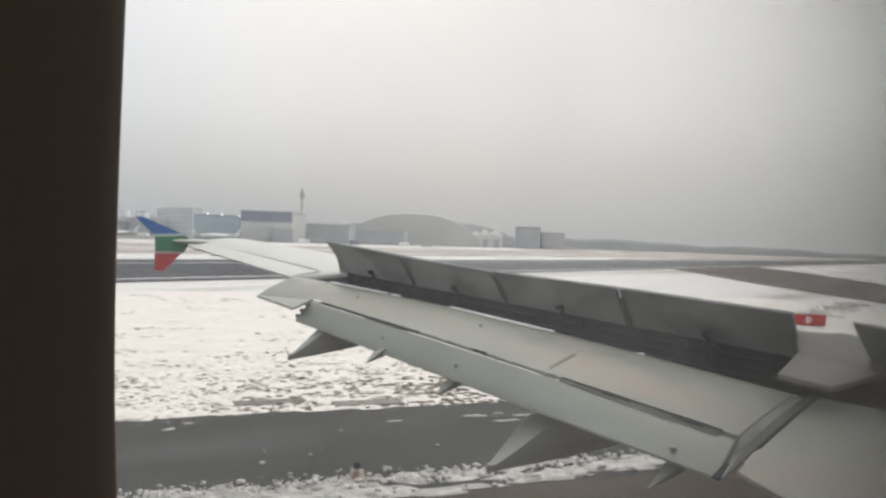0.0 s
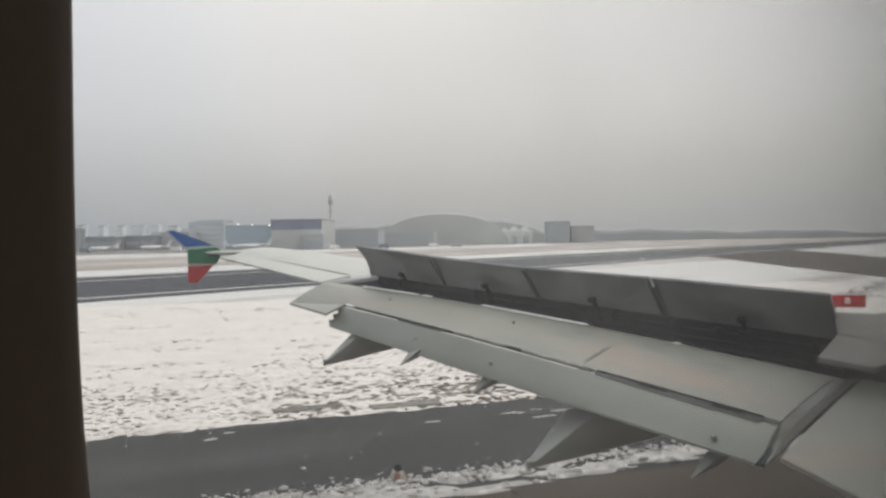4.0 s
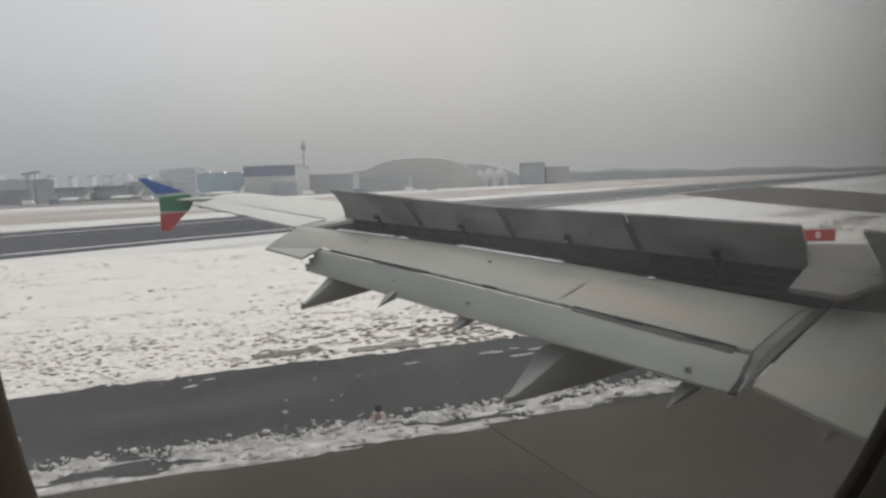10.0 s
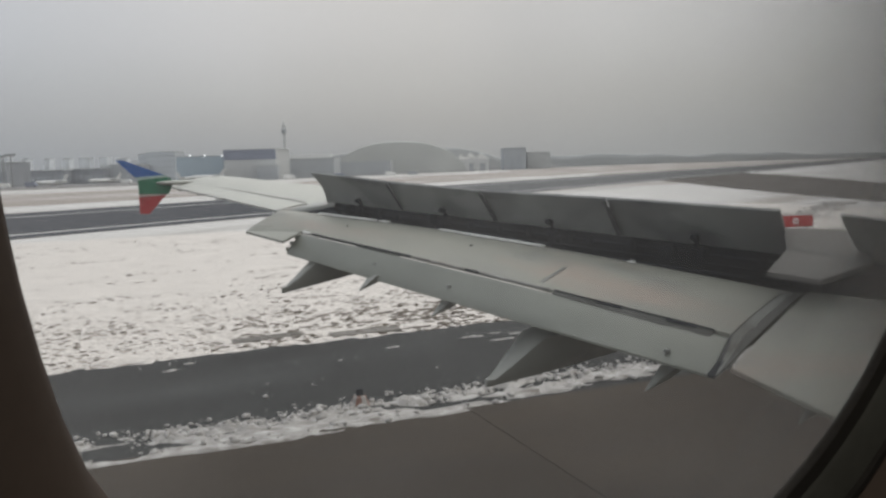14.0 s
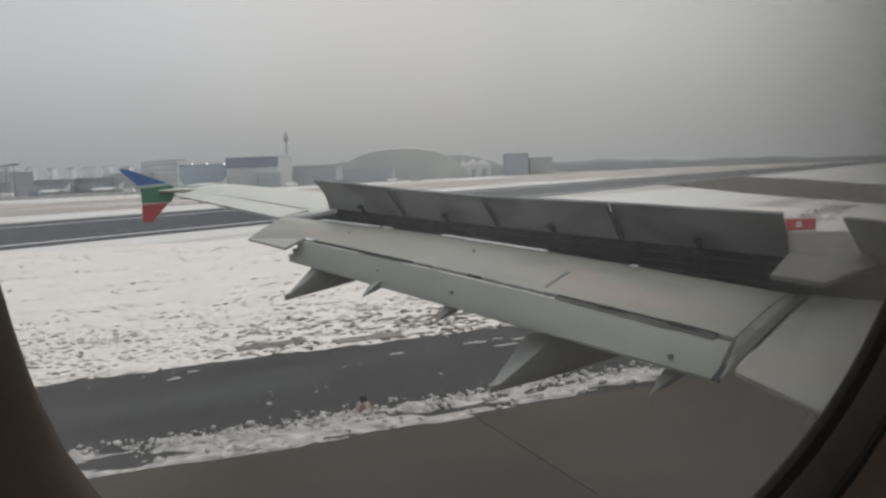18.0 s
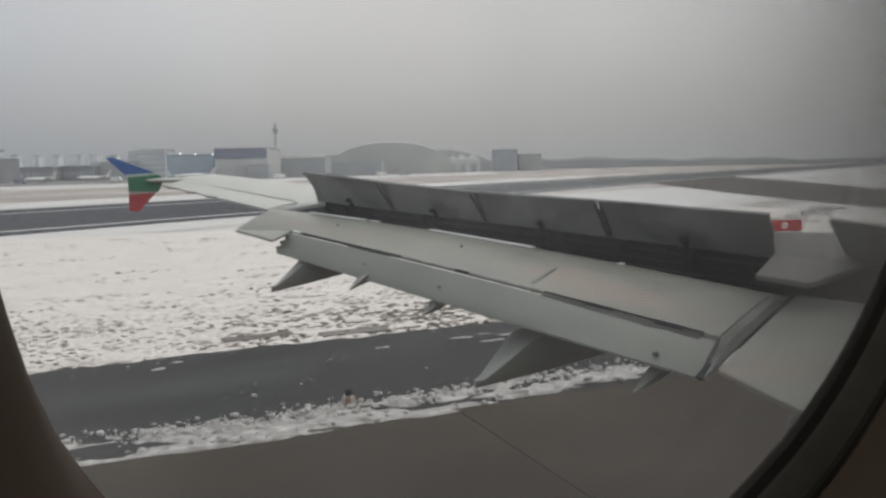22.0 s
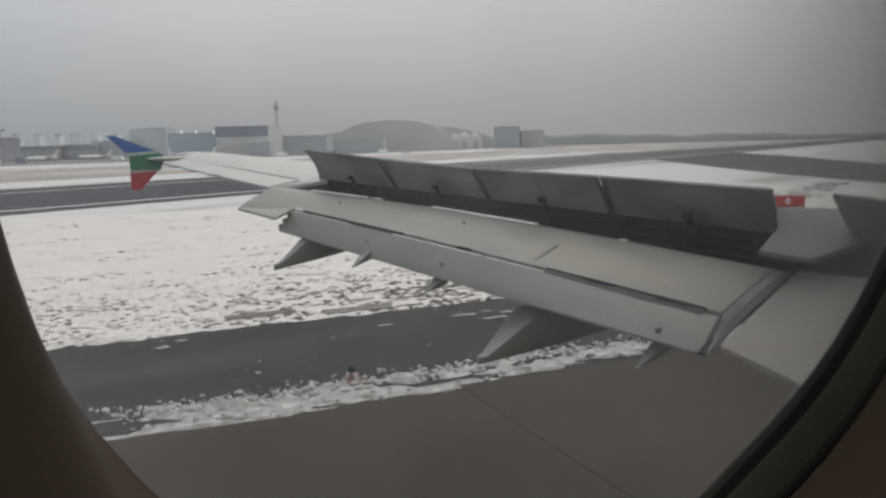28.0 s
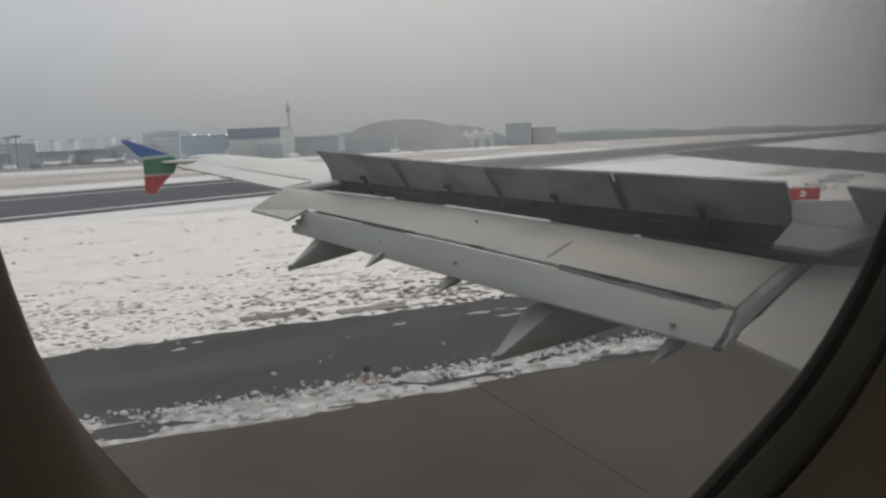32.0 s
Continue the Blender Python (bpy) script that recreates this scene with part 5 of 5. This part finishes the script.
for k in range(5):
    a = math.pi * (0.2 + 0.15 * k)
    part("roof_rib", boxed((-aw * math.cos(a) - 0.25, -0.2, ah * math.sin(a) ** 1.2 * 0.93), (-aw * math.cos(a) + 0.25, 58, ah * math.sin(a) ** 1.2 * 0.95 + 0.25)), ARCH_GREY, arch)

# white gabled tents beside the arch
for k, (view_x, w, h) in enumerate(((818, 8.0, 8.5), (834, 9.0, 9.5), (853, 10.0, 9.0))):
    t = thing("storage_tent", "white gabled storage tent with snow on its roof", "tent", Matrix.Translation((across(view_x, 630), 630 + 3 * k, -0.08)), "storage tents")
    part("wall", boxed((0, 0, 0), (w, 14, h)), ROOF_WHITE, t)
    part("roof", prism([(-0.4, h), (w * 0.45, h + 4.5), (w + 0.4, h)], "l", -0.3, 14.3), WHITE_PAINT, t)
    part("door", boxed((w * 0.3, -0.1, 0), (w * 0.7, 0, 6.0)), CLAD_GREY, t)

# control tower
TD = 800
TOWER_PALE = surface("hazed_tower", (0.57, 0.58, 0.575), 0.85, 0.0, 1.0, 0.1, 0.05, 0.06, 0.0, spec=0.1)
tower = thing("control_tower", "slender grey control tower with a small glazed cab and mast", "tower", Matrix.Translation((across(514, TD), TD, -0.08)))
th = height(514, 238, TD)


def drum(r0, r1, z0, z1, n=16):
    bm = bmesh.new()
    bmesh.ops.create_cone(bm, cap_ends=True, segments=n, radius1=r0, radius2=r1, depth=z1 - z0)
    bmesh.ops.translate(bm, vec=(0, 0, (z0 + z1) / 2), verts=bm.verts)
    return bm


part("shaft", drum(1.5, 1.0, 0, th - 9), TOWER_PALE, tower)
part("gallery", drum(2.4, 2.4, th - 15, th - 13.9), TOWER_PALE, tower)
part("gallery", drum(1.3, 2.4, th - 9, th - 7), TOWER_PALE, tower)
part("cab", drum(2.2, 2.6, th - 7, th - 4.2), BOX_BLUE, tower, "glazed cab")
part("roof", drum(2.9, 2.6, th - 4.2, th - 3.5), TOWER_PALE, tower)
part("equipment_drum", drum(1.5, 1.3, th - 3.5, th - 0.6, 12), TOWER_PALE, tower)
part("platform", drum(2.3, 2.3, th - 0.6, th - 0.2, 12), TOWER_PALE, tower)
part("mast", drum(0.35, 0.15, th - 0.2, th + 5.5, 8), TOWER_PALE, tower)
for x, y in ((-1.7, 0.0), (1.7, 0.0), (0.0, -1.7)):
    bm = drum(0.12, 0.08, th - 0.2, th + 2.6, 6)
    bmesh.ops.translate(bm, vec=(x, y, 0), verts=bm.verts)
    part("antenna", bm, TOWER_PALE, tower)


MAST_DARK = surface("mast_steel", (0.24, 0.25, 0.255), 0.7, 0.2, 1.0, 0.1, 0.05, 0.06, 0.0)


def light_mast(view_x, top, d):
    t = thing("light_mast", "tall grey apron light mast with a ring of lamps", "mast", Matrix.Translation((across(view_x, d), d, -0.08)), "apron light masts")
    h = height(view_x, top, d)
    # farther masts get a paler grey, painting in haze
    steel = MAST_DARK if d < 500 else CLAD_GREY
    part("pole", drum(0.4, 0.22, 0, h, 10), steel, t)
    part("crown", boxed((-2.7, -0.35, h - 0.4), (2.7, 0.35, h + 0.2)), steel, t)
    for k in range(4):
        part("lamp", boxed((-2.3 + 1.3 * k, -0.6, h - 1.0), (-1.6 + 1.3 * k, 0.2, h - 0.4)), CLAD_PALE, t)


for view_x, top, d in ((27, 293, 400), (13, 296, 410), (54, 300, 640), (92, 301, 700), (128, 300, 640), (165, 300, 700), (228, 298, 600)):
    light_mast(view_x, top, d)


def small_jet(view_x, d, turn, s=1.0):
    t = thing("parked_aircraft", "small white parked jet on the apron", "aircraft", Matrix.Translation((across(view_x, d), d, 0)) @ Matrix.Rotation(radians(turn), 4, "Z") @ Matrix.Scale(s, 4), "parked aircraft")
    rings = []
    for x, r, z in ((-9, 0.1, 2.4), (-8, 0.6, 2.3), (-6.5, 1.0, 2.2), (-2, 1.15, 2.15), (4, 1.15, 2.15), (7.5, 0.75, 2.4), (9.5, 0.2, 2.8)):
        rings.append([(x, r * math.cos(2 * math.pi * k / 12), z + r * math.sin(2 * math.pi * k / 12)) for k in range(12)])
    smooth(part("fuselage", loft(rings), WHITE_PAINT, t), 60)
    part("tail_fin", prism([(6, 2.8), (8.5, 3.0), (10.4, 6.2), (8.8, 6.2)], "l", -0.12, 0.12), WHITE_PAINT, t)
    part("tailplane", boxed((8.6, -3, 6.1), (10.2, 3, 6.25), 0.03), WHITE_PAINT, t)
    part("wing", sheet([[(-1.5, 0, 1.6), (2.2, 8.6, 1.9)], [(2.5, 0, 1.6), (3.6, 8.6, 1.9)]], 0.15), WHITE_PAINT, t)
    part("wing", sheet([[(-1.5, 0, 1.6), (2.2, -8.6, 1.9)], [(2.5, 0, 1.6), (3.6, -8.6, 1.9)]], 0.15), WHITE_PAINT, t)
    for y in (-1.5, 1.5):
        rings = [[(x, y + r * math.cos(2 * math.pi * k / 10), 2.9 + r * math.sin(2 * math.pi * k / 10)) for k in range(10)] for x, r in ((3.5, 0.55), (5, 0.6), (7, 0.4))]
        part("engine", loft(rings), CLAD_PALE, t)
    for x, y in ((-6, 0), (1.8, 1.4), (1.8, -1.4)):
        part("wheel_leg", boxed((x - 0.25, y - 0.15, 0), (x + 0.25, y + 0.15, 1.7)), CLAD_GREY, t)


small_jet(372, 425, 12)
small_jet(96, 400, -8, 0.9)
small_jet(345, 432, 175, 0.8)
small_jet(190, 440, 20, 0.9)


def van(view_x, d, paint, label, turn=0):
    t = thing("van", label, "vehicle", Matrix.Translation((across(view_x, d), d, 0)) @ Matrix.Rotation(radians(turn), 4, "Z"), "parked vehicles")
    body = part("body", prism([(-2.6, 0.35), (2.6, 0.35), (2.6, 1.2), (1.7, 2.3), (-2.6, 2.4)], "l", -0.95, 0.95), paint, t)
    part("windscreen", prism([(1.75, 1.3), (2.4, 1.3), (1.75, 2.1)], "l", -0.97, 0.97), PANE_GREY, body)
    for x in (-1.7, 1.7):
        for y in (-0.95, 0.75):
            bm = drum(0.36, 0.36, 0, 0.2, 12)
            bmesh.ops.transform(bm, matrix=Matrix.Translation((x, y, 0.36)) @ Matrix.Rotation(radians(-90), 4, "X"), verts=bm.verts)
            part("wheel", bm, RUBBER, t)


for view_x, d, paint, turn in ((12, 385, WHITE_PAINT, 5), (60, 392, CLAD_NAVY, 0), (230, 398, WHITE_PAINT, -6), (296, 400, CLAD_PALE, 10), (520, 405, WHITE_PAINT, 0), (610, 410, CLAD_NAVY, 4), (700, 430, WHITE_PAINT, 0), (740, 435, CLAD_GREY, 8)):
    van(view_x, d, paint, "white service van parked on the apron" if paint is WHITE_PAINT else "coloured service van parked on the apron", turn)

# far woods: a bank of trees behind the hangars and a low line along the horizon, haze painted into their greys
WOOD = surface("haze_painted_wood", (0.42, 0.435, 0.435), 1.0, 0.0, 0.5, 0.05, 0.04, 0.06, 0.0, spec=0.0)
HAZY_BANK = surface("haze_painted_bank", (0.45, 0.46, 0.455), 1.0, 0.0, 0.5, 0.05, 0.05, 0.06, 0.0, spec=0.0)


def tree_line(name, seed, view_x0, view_x1, step, d0, drift, tall, material, label):
    """An uneven bank of tree crowns seen from afar; tall gives its height at a view column."""
    rng = random.Random(seed)
    bm = bmesh.new()
    last = None
    for k in range(int((view_x1 - view_x0) / step)):
        view_x, d = view_x0 + step * k, d0 + drift * k
        hgt = tall(view_x) + 0.9 * math.sin(view_x / 41) + 0.6 * math.sin(view_x / 17 + 1) + rng.uniform(-0.45, 0.45)
        ring = [bm.verts.new((across(view_x, d), d + dy, z)) for dy, z in ((0, -0.1), (0.4, hgt * 0.7), (1.5, hgt * 0.93), (4.0, hgt), (9.0, hgt * 0.9), (10.0, -0.1))]
        if last:
            for a in range(5):
                bm.faces.new((last[a], ring[a], ring[a + 1], last[a + 1]))
        last = ring
    mesh = bpy.data.meshes.new(name)
    bm.to_mesh(mesh)
    bm.free()
    mesh.materials.append(material)
    return tagged(new(name, mesh), label, "trees", kind="stuff")


tree_line("far_woods", 11, 955, 2315, 2.0, 900, 0.02, lambda view_x: 12.5 - 9.5 * min(1.0, (view_x - 955) / 840), WOOD, "low line of woods, painted pale grey for haze")
tree_line("tree_bank", 12, 545, 1010, 2.5, 770, 0.0, lambda view_x: 21.0 * math.sin(math.pi * min(1.0, max(0.0, (view_x - 500) / 540))) ** 0.35 - 11.0 * min(1.0, max(0.0, (view_x - 820) / 90)), HAZY_BANK, "bank of trees behind the hangars, painted haze grey")
